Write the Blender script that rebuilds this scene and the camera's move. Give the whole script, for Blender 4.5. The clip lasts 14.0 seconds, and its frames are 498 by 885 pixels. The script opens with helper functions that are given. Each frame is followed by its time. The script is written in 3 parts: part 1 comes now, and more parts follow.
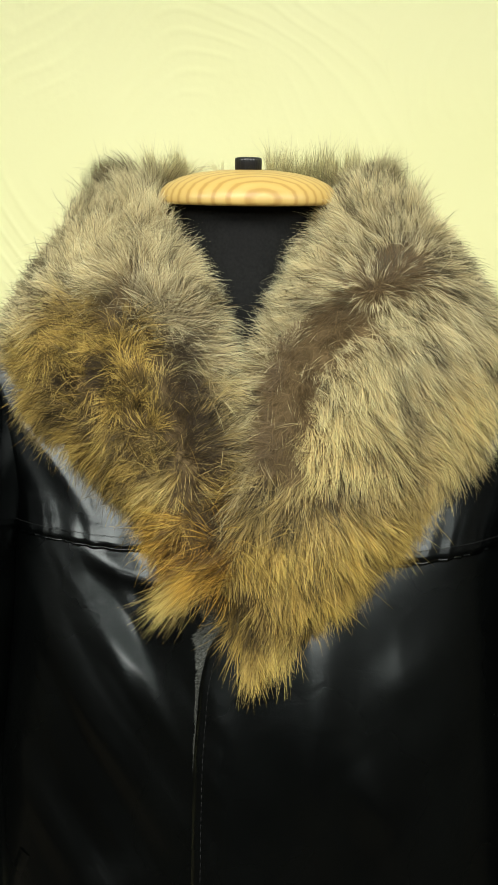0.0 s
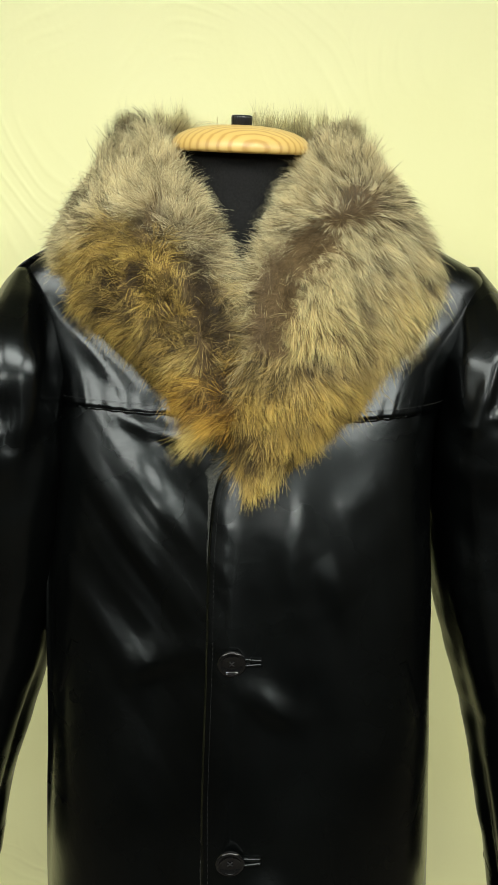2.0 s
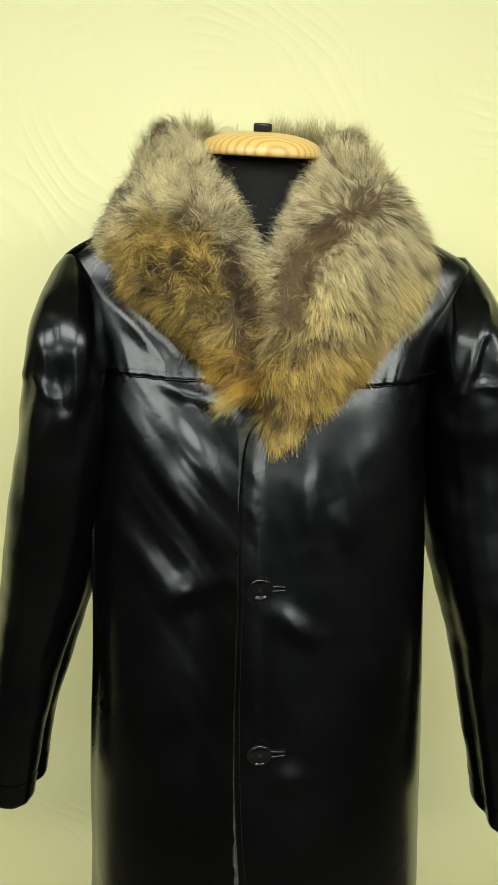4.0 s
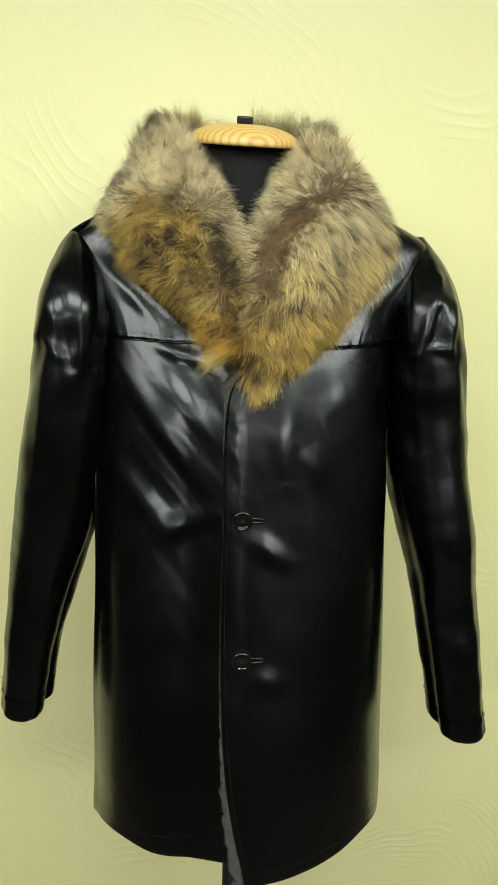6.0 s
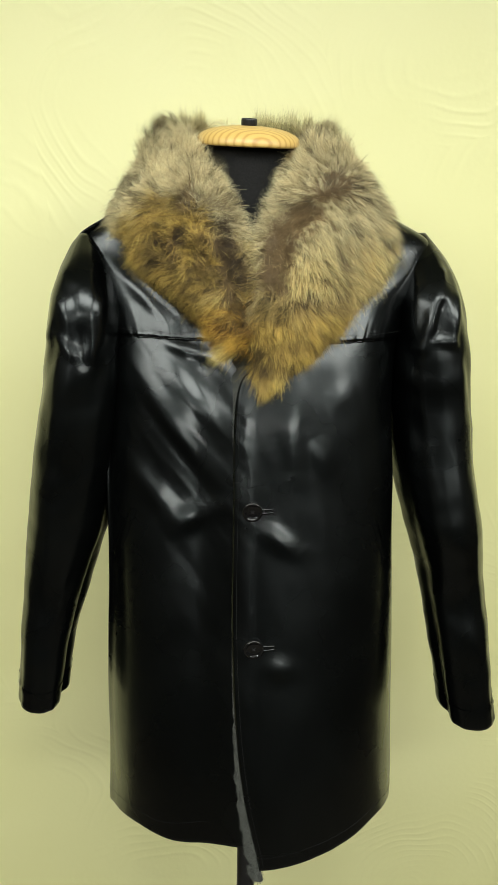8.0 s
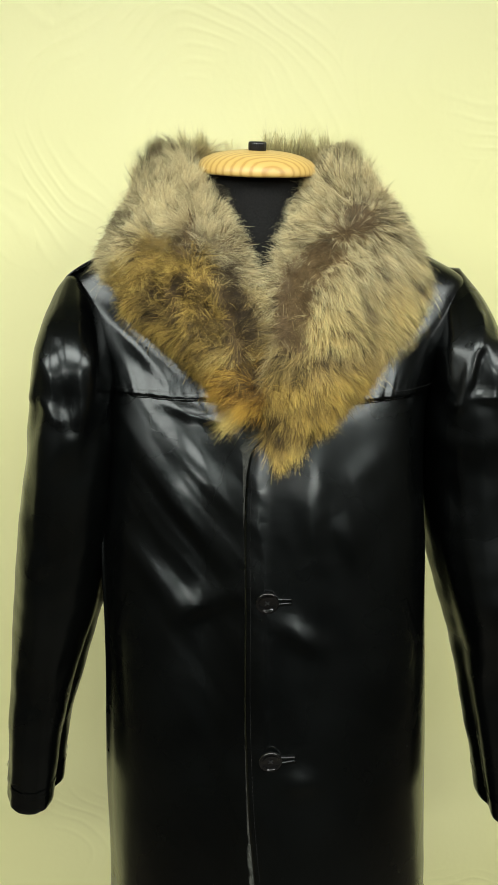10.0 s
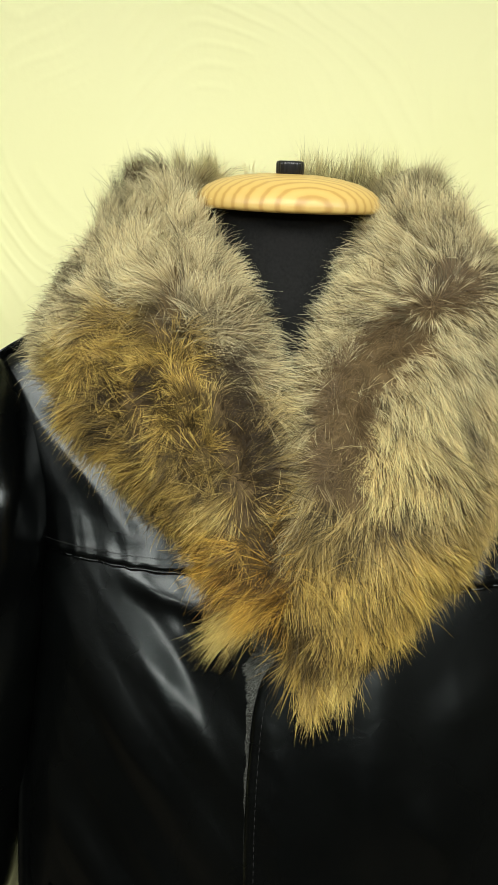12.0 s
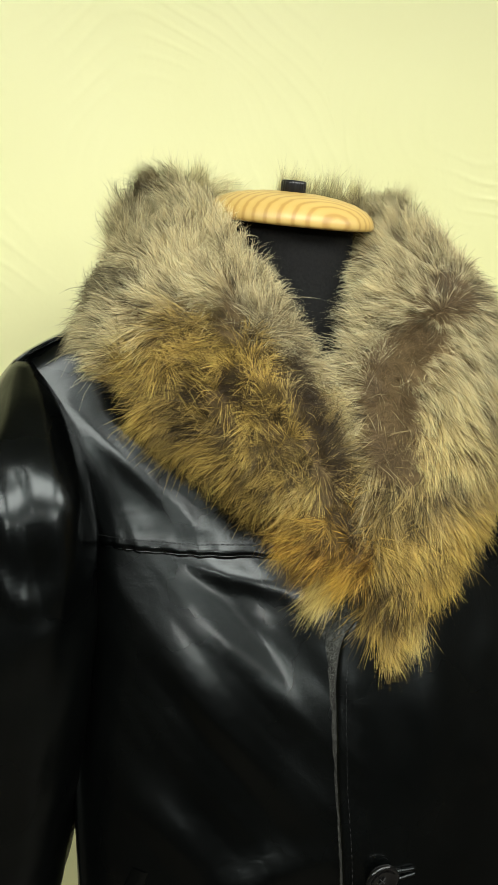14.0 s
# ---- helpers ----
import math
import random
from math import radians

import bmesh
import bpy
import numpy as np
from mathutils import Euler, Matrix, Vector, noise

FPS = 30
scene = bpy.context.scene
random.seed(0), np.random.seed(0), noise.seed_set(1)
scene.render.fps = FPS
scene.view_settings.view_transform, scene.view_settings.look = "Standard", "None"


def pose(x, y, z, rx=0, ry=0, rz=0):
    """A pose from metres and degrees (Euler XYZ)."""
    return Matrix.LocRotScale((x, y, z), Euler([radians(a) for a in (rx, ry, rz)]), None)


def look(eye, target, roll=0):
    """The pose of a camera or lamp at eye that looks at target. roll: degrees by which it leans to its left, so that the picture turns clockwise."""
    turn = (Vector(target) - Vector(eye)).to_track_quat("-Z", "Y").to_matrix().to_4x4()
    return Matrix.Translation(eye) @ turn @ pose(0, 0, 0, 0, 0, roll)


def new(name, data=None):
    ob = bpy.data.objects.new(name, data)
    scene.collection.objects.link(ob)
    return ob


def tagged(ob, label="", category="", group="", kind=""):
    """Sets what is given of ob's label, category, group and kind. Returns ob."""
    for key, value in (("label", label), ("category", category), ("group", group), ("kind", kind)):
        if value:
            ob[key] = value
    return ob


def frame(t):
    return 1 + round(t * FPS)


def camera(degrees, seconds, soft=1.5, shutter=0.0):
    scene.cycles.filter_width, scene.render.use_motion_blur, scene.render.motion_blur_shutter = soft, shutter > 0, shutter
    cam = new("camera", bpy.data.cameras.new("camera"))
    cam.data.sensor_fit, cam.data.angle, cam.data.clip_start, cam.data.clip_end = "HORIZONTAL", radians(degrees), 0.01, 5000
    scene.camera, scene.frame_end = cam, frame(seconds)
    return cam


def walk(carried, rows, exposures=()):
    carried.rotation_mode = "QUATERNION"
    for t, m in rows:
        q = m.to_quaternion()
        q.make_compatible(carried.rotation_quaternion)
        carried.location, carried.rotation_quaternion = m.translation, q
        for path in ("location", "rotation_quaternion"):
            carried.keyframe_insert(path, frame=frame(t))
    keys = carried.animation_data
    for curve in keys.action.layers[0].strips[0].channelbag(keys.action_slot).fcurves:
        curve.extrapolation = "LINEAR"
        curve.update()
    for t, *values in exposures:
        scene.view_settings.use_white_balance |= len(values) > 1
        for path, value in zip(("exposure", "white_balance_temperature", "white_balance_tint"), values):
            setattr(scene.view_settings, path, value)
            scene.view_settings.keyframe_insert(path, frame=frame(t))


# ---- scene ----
cam = camera(39.2, 14.0, soft=0.85, shutter=0.06)
LIFT = 0.24  # the form's own heights below are counted from a level this far above the floor
PATH = [
    (0, (0.032, 0.008, 1.462), (-0.039, 1.966, 1.06), -0.1),
    (0.5, (0.04, -0.056, 1.46), (-0.031, 1.899, 1.044), 0.7),
    (1, (0.022, -0.1, 1.455), (0.019, 1.862, 1.067), 0.1),
    (1.5, (0.008, -0.144, 1.447), (0.031, 1.803, 0.986), 1.1),
    (2, (-0.001, -0.177, 1.426), (0.057, 1.76, 0.929), 1.0),
    (2.5, (-0.006, -0.212, 1.426), (0.047, 1.723, 0.921), 1.0),
    (3, (-0.032, -0.246, 1.424), (0.072, 1.689, 0.929), 1.0),
    (3.2, (-0.04, -0.255, 1.424), (0.077, 1.674, 0.908), 1.5),
    (5.3, (-0.056, -0.356, 1.417), (0.046, 1.573, 0.899), 1.1),
    (5.5, (-0.05, -0.365, 1.424), (0.026, 1.559, 0.883), -0.3),
    (6, (-0.059, -0.42, 1.412), (0.104, 1.495, 0.86), 1.9),
    (6.5, (-0.063, -0.446, 1.401), (0.093, 1.465, 0.833), 1.5),
    (7, (-0.069, -0.457, 1.396), (0.099, 1.46, 0.848), 1.2),
    (7.5, (-0.064, -0.454, 1.401), (0.081, 1.464, 0.852), 1.0),
    (8, (-0.062, -0.444, 1.403), (0.079, 1.476, 0.864), 0.9),
    (8.2, (-0.062, -0.44, 1.404), (0.068, 1.482, 0.868), 1.0),
    (10.3, (-0.059, -0.241, 1.468), (0.058, 1.673, 0.901), -0.5),
    (10.5, (-0.061, -0.193, 1.465), (0.069, 1.729, 0.929), -1.4),
    (11, (-0.061, -0.105, 1.47), (0.075, 1.827, 0.969), -0.4),
    (11.5, (-0.031, -0.014, 1.476), (0.014, 1.936, 1.03), -0.4),
    (12, (-0.028, 0.032, 1.476), (0.004, 1.985, 1.05), 1.3),
    (12.5, (-0.055, 0.053, 1.476), (0.045, 2.005, 1.052), 1.2),
    (13, (-0.133, 0.048, 1.476), (0.218, 1.964, 1.023), 1.0),
    (13.5, (-0.2, 0.026, 1.471), (0.339, 1.904, 1.042), 1.8),
    (14, (-0.222, 0.012, 1.474), (0.384, 1.874, 1.069), 2.1),
]

UP = Vector((0, 0, LIFT))
walk(cam, [(t, look(Vector(eye) + UP, Vector(target) + UP, roll)) for t, eye, target, roll in PATH])

# ---- light ----
world = bpy.data.worlds.new("world")
scene.world = world
world.use_nodes = True
world.node_tree.nodes["Background"].inputs["Color"].default_value = (0.9, 0.95, 1.0, 1)
world.node_tree.nodes["Background"].inputs["Strength"].default_value = 0.0
scene.view_settings.exposure = -0.46

LAMPS = [  # middle x, y, z, width, depth, watts
    (-1.60, -0.55, 2.64, 1.3, 0.80, 51.0),
    (0.03, -0.55, 2.64, 1.3, 0.80, 51.0),
    (1.66, -0.55, 2.64, 1.3, 0.80, 51.0),
    (-1.60, -2.60, 2.64, 1.3, 0.42, 86.0),
    (0.03, -2.60, 2.64, 1.3, 0.42, 14.0),
    (1.66, -2.60, 2.64, 1.3, 0.42, 86.0),
]
for lx, ly, lz, lw, ld, watts in LAMPS:
    data = bpy.data.lights.new("panel_light", "AREA")
    data.shape, data.size, data.size_y, data.energy = "RECTANGLE", lw, ld, watts
    data.color = (0.985, 1.0, 0.94)
    lamp = new("panel_light", data)
    lamp.matrix_world = pose(lx, ly, lz - 0.03)


# ---- materials ----
def material(name):
    m = bpy.data.materials.new(name)
    m.use_nodes = True
    return m, m.node_tree.nodes, m.node_tree.links, m.node_tree.nodes["Principled BSDF"]


def node(nodes, kind, **values):
    n = nodes.new(kind)
    for key, value in values.items():
        n.inputs[key.replace("_", " ")].default_value = value
    return n


def ramp(nodes, links, fac, stops):
    r = nodes.new("ShaderNodeValToRGB")
    while len(r.color_ramp.elements) < len(stops):
        r.color_ramp.elements.new(0.5)
    for e, (p, c) in zip(r.color_ramp.elements, stops):
        e.position, e.color = p, (*c, 1)
    links.new(fac, r.inputs["Fac"])
    return r.outputs["Color"]


def math_node(nodes, links, op, a, b=None):
    n = nodes.new("ShaderNodeMath")
    n.operation = op
    for slot, v in zip(n.inputs, (a, b)):
        if v is None:
            continue
        if isinstance(v, (int, float)):
            slot.default_value = v
        else:
            links.new(v, slot)
    return n.outputs[0]


def bump(nodes, links, height, strength, distance, normal=None):
    b = node(nodes, "ShaderNodeBump", Strength=strength, Distance=distance)
    links.new(height, b.inputs["Height"])
    if normal is not None:
        links.new(normal, b.inputs["Normal"])
    return b.outputs["Normal"]


def coords(nodes, links, scale=(1, 1, 1)):
    c = nodes.new("ShaderNodeTexCoord")
    m = nodes.new("ShaderNodeMapping")
    m.inputs["Scale"].default_value = scale
    links.new(c.outputs["Object"], m.inputs["Vector"])
    return m.outputs["Vector"]


def plaster_material():
    m, nodes, links, bsdf = material("yellow_plaster")
    v = coords(nodes, links)
    soft = node(nodes, "ShaderNodeTexNoise", Scale=1.7, Detail=3.0)
    links.new(v, soft.inputs["Vector"])
    fine = node(nodes, "ShaderNodeTexNoise", Scale=90.0, Detail=4.0)
    links.new(v, fine.inputs["Vector"])
    links.new(ramp(nodes, links, soft.outputs["Fac"], [(0.3, (0.735, 0.725, 0.345)), (0.7, (0.785, 0.775, 0.41))]), bsdf.inputs["Base Color"])
    # combed swirls: rings round the middle of each cell, broken by noise
    warp = nodes.new("ShaderNodeVectorMath")
    warp.operation = "MULTIPLY_ADD"
    wn = node(nodes, "ShaderNodeTexNoise", Scale=2.2, Detail=2.0)
    links.new(v, wn.inputs["Vector"])
    links.new(wn.outputs["Color"], warp.inputs[0])
    warp.inputs[1].default_value = (0.22, 0.22, 0.22)
    links.new(v, warp.inputs[2])
    cell = node(nodes, "ShaderNodeTexVoronoi", Scale=2.0)
    links.new(warp.outputs[0], cell.inputs["Vector"])
    jag = math_node(nodes, links, "MULTIPLY", soft.outputs["Fac"], 34.0)
    rings = math_node(nodes, links, "ADD", math_node(nodes, links, "MULTIPLY", cell.outputs["Distance"], 78.0), jag)
    wave = math_node(nodes, links, "SINE", rings)
    sharp = math_node(nodes, links, "POWER", math_node(nodes, links, "ABSOLUTE", wave), 6.0)
    gate = node(nodes, "ShaderNodeTexNoise", Scale=4.0, Detail=2.0)
    links.new(v, gate.inputs["Vector"])
    mask = ramp(nodes, links, gate.outputs["Fac"], [(0.49, (0, 0, 0)), (0.68, (1, 1, 1))])
    ridges = math_node(nodes, links, "MULTIPLY", sharp, mask)
    n1 = bump(nodes, links, ridges, 0.19, 0.003)
    n2 = bump(nodes, links, fine.outputs["Fac"], 0.12, 0.002, n1)
    links.new(n2, bsdf.inputs["Normal"])
    bsdf.inputs["Roughness"].default_value = 0.5
    bsdf.inputs["Specular IOR Level"].default_value = 0.6
    return m


def leather_material():
    m, nodes, links, bsdf = material("black_leather")
    v = coords(nodes, links)
    tone = node(nodes, "ShaderNodeTexNoise", Scale=7.0, Detail=4.0)
    links.new(v, tone.inputs["Vector"])
    links.new(ramp(nodes, links, tone.outputs["Fac"], [(0.3, (0.0003, 0.0004, 0.0004)), (0.75, (0.0008, 0.0010, 0.0009))]), bsdf.inputs["Base Color"])
    links.new(ramp(nodes, links, tone.outputs["Fac"], [(0.3, (0.22, 0.22, 0.22)), (0.7, (0.33, 0.33, 0.33))]), bsdf.inputs["Roughness"])
    grain = node(nodes, "ShaderNodeTexVoronoi", Scale=900.0)
    links.new(v, grain.inputs["Vector"])
    crease = node(nodes, "ShaderNodeTexNoise", Scale=38.0, Detail=7.0, Roughness=0.62, Distortion=1.2)
    links.new(v, crease.inputs["Vector"])
    wide = node(nodes, "ShaderNodeTexNoise", Scale=9.0, Detail=1.0)
    links.new(v, wide.inputs["Vector"])
    n1 = bump(nodes, links, wide.outputs["Fac"], 0.25, 0.012)
    n2 = bump(nodes, links, crease.outputs["Fac"], 0.17, 0.0022, n1)
    crumple = node(nodes, "ShaderNodeTexNoise", Scale=170.0, Detail=4.0, Roughness=0.6, Distortion=0.8)
    links.new(v, crumple.inputs["Vector"])
    n2 = bump(nodes, links, crumple.outputs["Fac"], 0.15, 0.0009, n2)
    n3 = bump(nodes, links, grain.outputs["Distance"], 0.06, 0.0005, n2)
    links.new(n3, bsdf.inputs["Normal"])
    bsdf.inputs["Specular IOR Level"].default_value = 0.27
    bsdf.inputs["Specular Tint"].default_value = (0.86, 0.97, 0.98, 1)
    bsdf.inputs["Coat Weight"].default_value = 0.24
    bsdf.inputs["Coat Roughness"].default_value = 0.17
    return m


def hair_material(name, rough=0.55, glow=0.3):
    """Hair that takes its colour, strand by strand and from root to tip, from the mesh."""
    m, nodes, links, bsdf = material(name)
    a = nodes.new("ShaderNodeVertexColor")
    a.layer_name = "hair"
    links.new(a.outputs["Color"], bsdf.inputs["Base Color"])
    bsdf.inputs["Roughness"].default_value = rough
    bsdf.inputs["Specular IOR Level"].default_value = 0.35
    thin = nodes.new("ShaderNodeBsdfTranslucent")
    links.new(a.outputs["Color"], thin.inputs["Color"])
    mix = nodes.new("ShaderNodeMixShader")
    mix.inputs[0].default_value = glow
    links.new(bsdf.outputs[0], mix.inputs[1])
    links.new(thin.outputs[0], mix.inputs[2])
    links.new(mix.outputs[0], nodes["Material Output"].inputs["Surface"])
    return m


def cloth_material(name, dark, light, scale, rough, spec=0.3, depth=0.0006):
    m, nodes, links, bsdf = material(name)
    v = coords(nodes, links)
    n = node(nodes, "ShaderNodeTexNoise", Scale=scale, Detail=5.0)
    links.new(v, n.inputs["Vector"])
    links.new(ramp(nodes, links, n.outputs["Fac"], [(0.3, dark), (0.7, light)]), bsdf.inputs["Base Color"])
    links.new(bump(nodes, links, n.outputs["Fac"], 0.4, depth), bsdf.inputs["Normal"])
    bsdf.inputs["Roughness"].default_value = rough
    bsdf.inputs["Specular IOR Level"].default_value = spec
    return m


def wood_material():
    m, nodes, links, bsdf = material("varnished_pine")
    v = coords(nodes, links, (0.62, 1.0, 0.0))
    off = nodes.new("ShaderNodeVectorMath")
    off.operation = "ADD"
    off.inputs[1].default_value = (-0.016, 0.090, 0.0)
    links.new(v, off.inputs[0])
    w = nodes.new("ShaderNodeTexWave")
    w.wave_type, w.rings_direction = "RINGS", "Z"
    for key, value in (("Scale", 40.0), ("Distortion", 1.2), ("Detail", 2.0), ("Detail Scale", 2.0)):
        w.inputs[key].default_value = value
    links.new(off.outputs[0], w.inputs["Vector"])
    fibre = node(nodes, "ShaderNodeTexNoise", Scale=60.0, Detail=4.0)
    links.new(coords(nodes, links, (8.0, 1.0, 8.0)), fibre.inputs["Vector"])
    base = ramp(nodes, links, w.outputs["Fac"], [(0.0, (0.58, 0.40, 0.125)), (0.66, (0.55, 0.37, 0.108)), (0.97, (0.43, 0.26, 0.066))])
    links.new(base, bsdf.inputs["Base Color"])
    links.new(bump(nodes, links, fibre.outputs["Fac"], 0.08, 0.0005), bsdf.inputs["Normal"])
    bsdf.inputs["Roughness"].default_value = 0.45
    bsdf.inputs["Coat Weight"].default_value = 0.1
    return m


def plain_material(name, colour, rough, metal=0.0, emit=0.0):
    m, nodes, links, bsdf = material(name)
    n = node(nodes, "ShaderNodeTexNoise", Scale=30.0, Detail=4.0)
    links.new(coords(nodes, links), n.inputs["Vector"])
    dark = tuple(c * 0.82 for c in colour)
    links.new(ramp(nodes, links, n.outputs["Fac"], [(0.3, dark), (0.7, colour)]), bsdf.inputs["Base Color"])
    bsdf.inputs["Roughness"].default_value = rough
    bsdf.inputs["Metallic"].default_value = metal
    if emit:
        bsdf.inputs["Emission Color"].default_value = (1.0, 0.97, 0.92, 1)
        bsdf.inputs["Emission Strength"].default_value = emit
    return m


PLASTER, LEATHER, WOOD = plaster_material(), leather_material(), wood_material()
FUR, FLEECE_HAIR = hair_material("raccoon_fur", 0.5, 0.42), hair_material("grey_shearling_wool", 0.7, 0.15)
HIDE = cloth_material("brown_underfur", (0.065, 0.045, 0.020), (0.130, 0.090, 0.043), 160.0, 0.9, 0.1, 0.002)
JERSEY = cloth_material("black_jersey", (0.006, 0.006, 0.006), (0.011, 0.011, 0.0105), 420.0, 0.85, 0.15)
FLEECE = cloth_material("grey_shearling", (0.018, 0.018, 0.0165), (0.06, 0.06, 0.055), 190.0, 0.95, 0.1, 0.004)
THREAD = plain_material("black_thread", (0.003, 0.003, 0.003), 0.95)
HORN = plain_material("black_horn", (0.004, 0.004, 0.004), 0.09)
METAL = plain_material("black_enamel", (0.012, 0.012, 0.012), 0.3)
FLOOR = cloth_material("brown_floor", (0.038, 0.032, 0.024), (0.058, 0.050, 0.037), 5.0, 0.5)
ROOM = cloth_material("room_paint", (0.026, 0.024, 0.020), (0.036, 0.033, 0.027), 2.0, 0.8)
WHITE = cloth_material("ceiling_paint", (0.20, 0.20, 0.185), (0.24, 0.24, 0.225), 3.0, 0.85)
PANEL = plain_material("lamp_diffuser", (0.8, 0.8, 0.8), 0.5, 0.0, 2.0)


# ---- mesh helpers ----
def thing(name, at, label, category, **more):
    e = new(name)
    e.empty_display_size = 0.05
    e.location = at
    return tagged(e, label, category, **more)


def origin(ob):
    p = Vector()
    while ob is not None:
        p += ob.location
        ob = ob.parent
    return p


def part(name, bm, mat, parent=None, label="", smooth=True):
    """Links a bmesh, given in world coordinates, as one mesh under its parent."""
    data = bpy.data.meshes.new(name)
    if parent is not None:
        bmesh.ops.translate(bm, verts=bm.verts, vec=-origin(parent))
    for f in bm.faces:
        f.smooth = smooth
    bm.to_mesh(data)
    bm.free()
    data.materials.append(mat)
    ob = new(name, data)
    ob.parent = parent
    return tagged(ob, label)


def box(bm, x0, x1, y0, y1, z0, z1):
    bmesh.ops.create_cube(bm, size=1, matrix=Matrix.LocRotScale(((x0 + x1) / 2, (y0 + y1) / 2, (z0 + z1) / 2), None, (x1 - x0, y1 - y0, z1 - z0)))
    return bm


def sheet(bm, rows, wrap=False):
    """A skin through rows of points."""
    made = [[bm.verts.new(p) for p in row] for row in rows]
    n = len(rows[0])
    for a, b in zip(made, made[1:]):
        for i in range(n if wrap else n - 1):
            j = (i + 1) % n
            bm.faces.new((a[i], a[j], b[j], b[i]))
    return made


def lathe(bm, profile, m, sides=64):
    rows = [[m @ Vector((r * math.cos(2 * math.pi * k / sides), r * math.sin(2 * math.pi * k / sides), z)) for k in range(sides)] for r, z in profile]
    made = sheet(bm, rows, wrap=True)
    bm.faces.new(list(reversed(made[0])))
    bm.faces.new(made[-1])
    bmesh.ops.recalc_face_normals(bm, faces=bm.faces)
    return bm


def spline(xs, ys, x):
    """A smooth curve through the points (xs, ys)."""
    xs, ys, x = np.asarray(xs, float), np.asarray(ys, float), np.clip(x, xs[0], xs[-1])
    slope = np.gradient(ys, xs)
    i = np.clip(np.searchsorted(xs, x) - 1, 0, len(xs) - 2)
    h = xs[i + 1] - xs[i]
    t = (x - xs[i]) / h
    return (2 * t**3 - 3 * t**2 + 1) * ys[i] + (t**3 - 2 * t**2 + t) * h * slope[i] + (3 * t**2 - 2 * t**3) * ys[i + 1] + (t**3 - t**2) * h * slope[i + 1]


def thicken(ob, metres, offset=-1.0):
    s = ob.modifiers.new("thickness", "SOLIDIFY")
    s.thickness, s.offset = metres, offset


# ---- the room ----
X0, X1, Y0, Y1, TOP = -2.8, 2.8, -5.2, 0.92, 2.7
tagged(part("floor", box(bmesh.new(), X0, X1, Y0, Y1, -0.1, 0.0), FLOOR, smooth=False), "plain brown floor under the dress form", "floor", kind="structure")
tagged(part("ceiling", box(bmesh.new(), X0, X1, Y0, Y1, TOP, TOP + 0.1), WHITE, smooth=False), "plain pale grey ceiling", "ceiling", kind="structure")
tagged(part("wall_north", box(bmesh.new(), X0 - 0.1, X1 + 0.1, Y1, Y1 + 0.12, -0.1, TOP + 0.1), PLASTER, smooth=False), "pale yellow plaster wall with combed swirls", "wall", kind="structure")
tagged(part("wall_south", box(bmesh.new(), X0 - 0.1, X1 + 0.1, Y0 - 0.12, Y0, -0.1, TOP + 0.1), ROOM, smooth=False), "plain painted wall", "wall", kind="structure")
tagged(part("wall_west", box(bmesh.new(), X0 - 0.12, X0, Y0, Y1, -0.1, TOP + 0.1), ROOM, smooth=False), "plain painted wall", "wall", kind="structure")
tagged(part("wall_east", box(bmesh.new(), X1, X1 + 0.12, Y0, Y1, -0.1, TOP + 0.1), ROOM, smooth=False), "plain painted wall", "wall", kind="structure")
for lx, ly, lz, lw, ld, watts in LAMPS:
    light = thing("ceiling_light", (lx, ly, TOP), "white rectangular ceiling light panel, switched on", "ceiling light", group="ceiling lights")
    part("frame", box(bmesh.new(), lx - lw / 2 - 0.02, lx + lw / 2 + 0.02, ly - ld / 2 - 0.02, ly + ld / 2 + 0.02, lz + 0.01, TOP - 0.001), WHITE, light, smooth=False)
    part("diffuser", box(bmesh.new(), lx - lw / 2, lx + lw / 2, ly - ld / 2, ly + ld / 2, lz - 0.01, lz + 0.008), PANEL, light, "glowing white diffuser", smooth=False)

# ---- the dress form ----
AXIS = Vector((0.007, 0.628, 0.0))


def V(x, y, z):
    """A point by the form's own heights."""
    return Vector((x, y, z + LIFT))


form = thing("dress_form", (AXIS.x, AXIS.y, 0), "black jersey dress form with a pale wooden neck cap", "dress form")
FORM_ROWS = [  # height, half width, half depth, middle y
    (0.70, 0.150, 0.110, 0.590), (0.85, 0.165, 0.115, 0.590), (1.00, 0.150, 0.105, 0.595), (1.15, 0.165, 0.115, 0.602), (1.27, 0.175, 0.115, 0.610),
    (1.35, 0.175, 0.095, 0.620), (1.40, 0.150, 0.078, 0.626), (1.44, 0.095, 0.066, 0.628), (1.47, 0.070, 0.060, 0.628), (1.50, 0.061, 0.058, 0.628), (1.548, 0.060, 0.059, 0.628)]
bm = bmesh.new()
zs = np.linspace(0.70, 1.538, 60)
cols = [spline([r[0] for r in FORM_ROWS], [r[k] for r in FORM_ROWS], zs) for k in (1, 2, 3)]
rows = [[V(AXIS.x + a * math.cos(2 * math.pi * k / 64), cy + d * math.sin(2 * math.pi * k / 64), z) for k in range(64)] for z, a, d, cy in zip(zs, *cols)]
made = sheet(bm, rows, wrap=True)
bm.faces.new(list(reversed(made[0])))
bm.faces.new(made[-1])
part("torso", bm, JERSEY, form, "black stretched jersey cover")

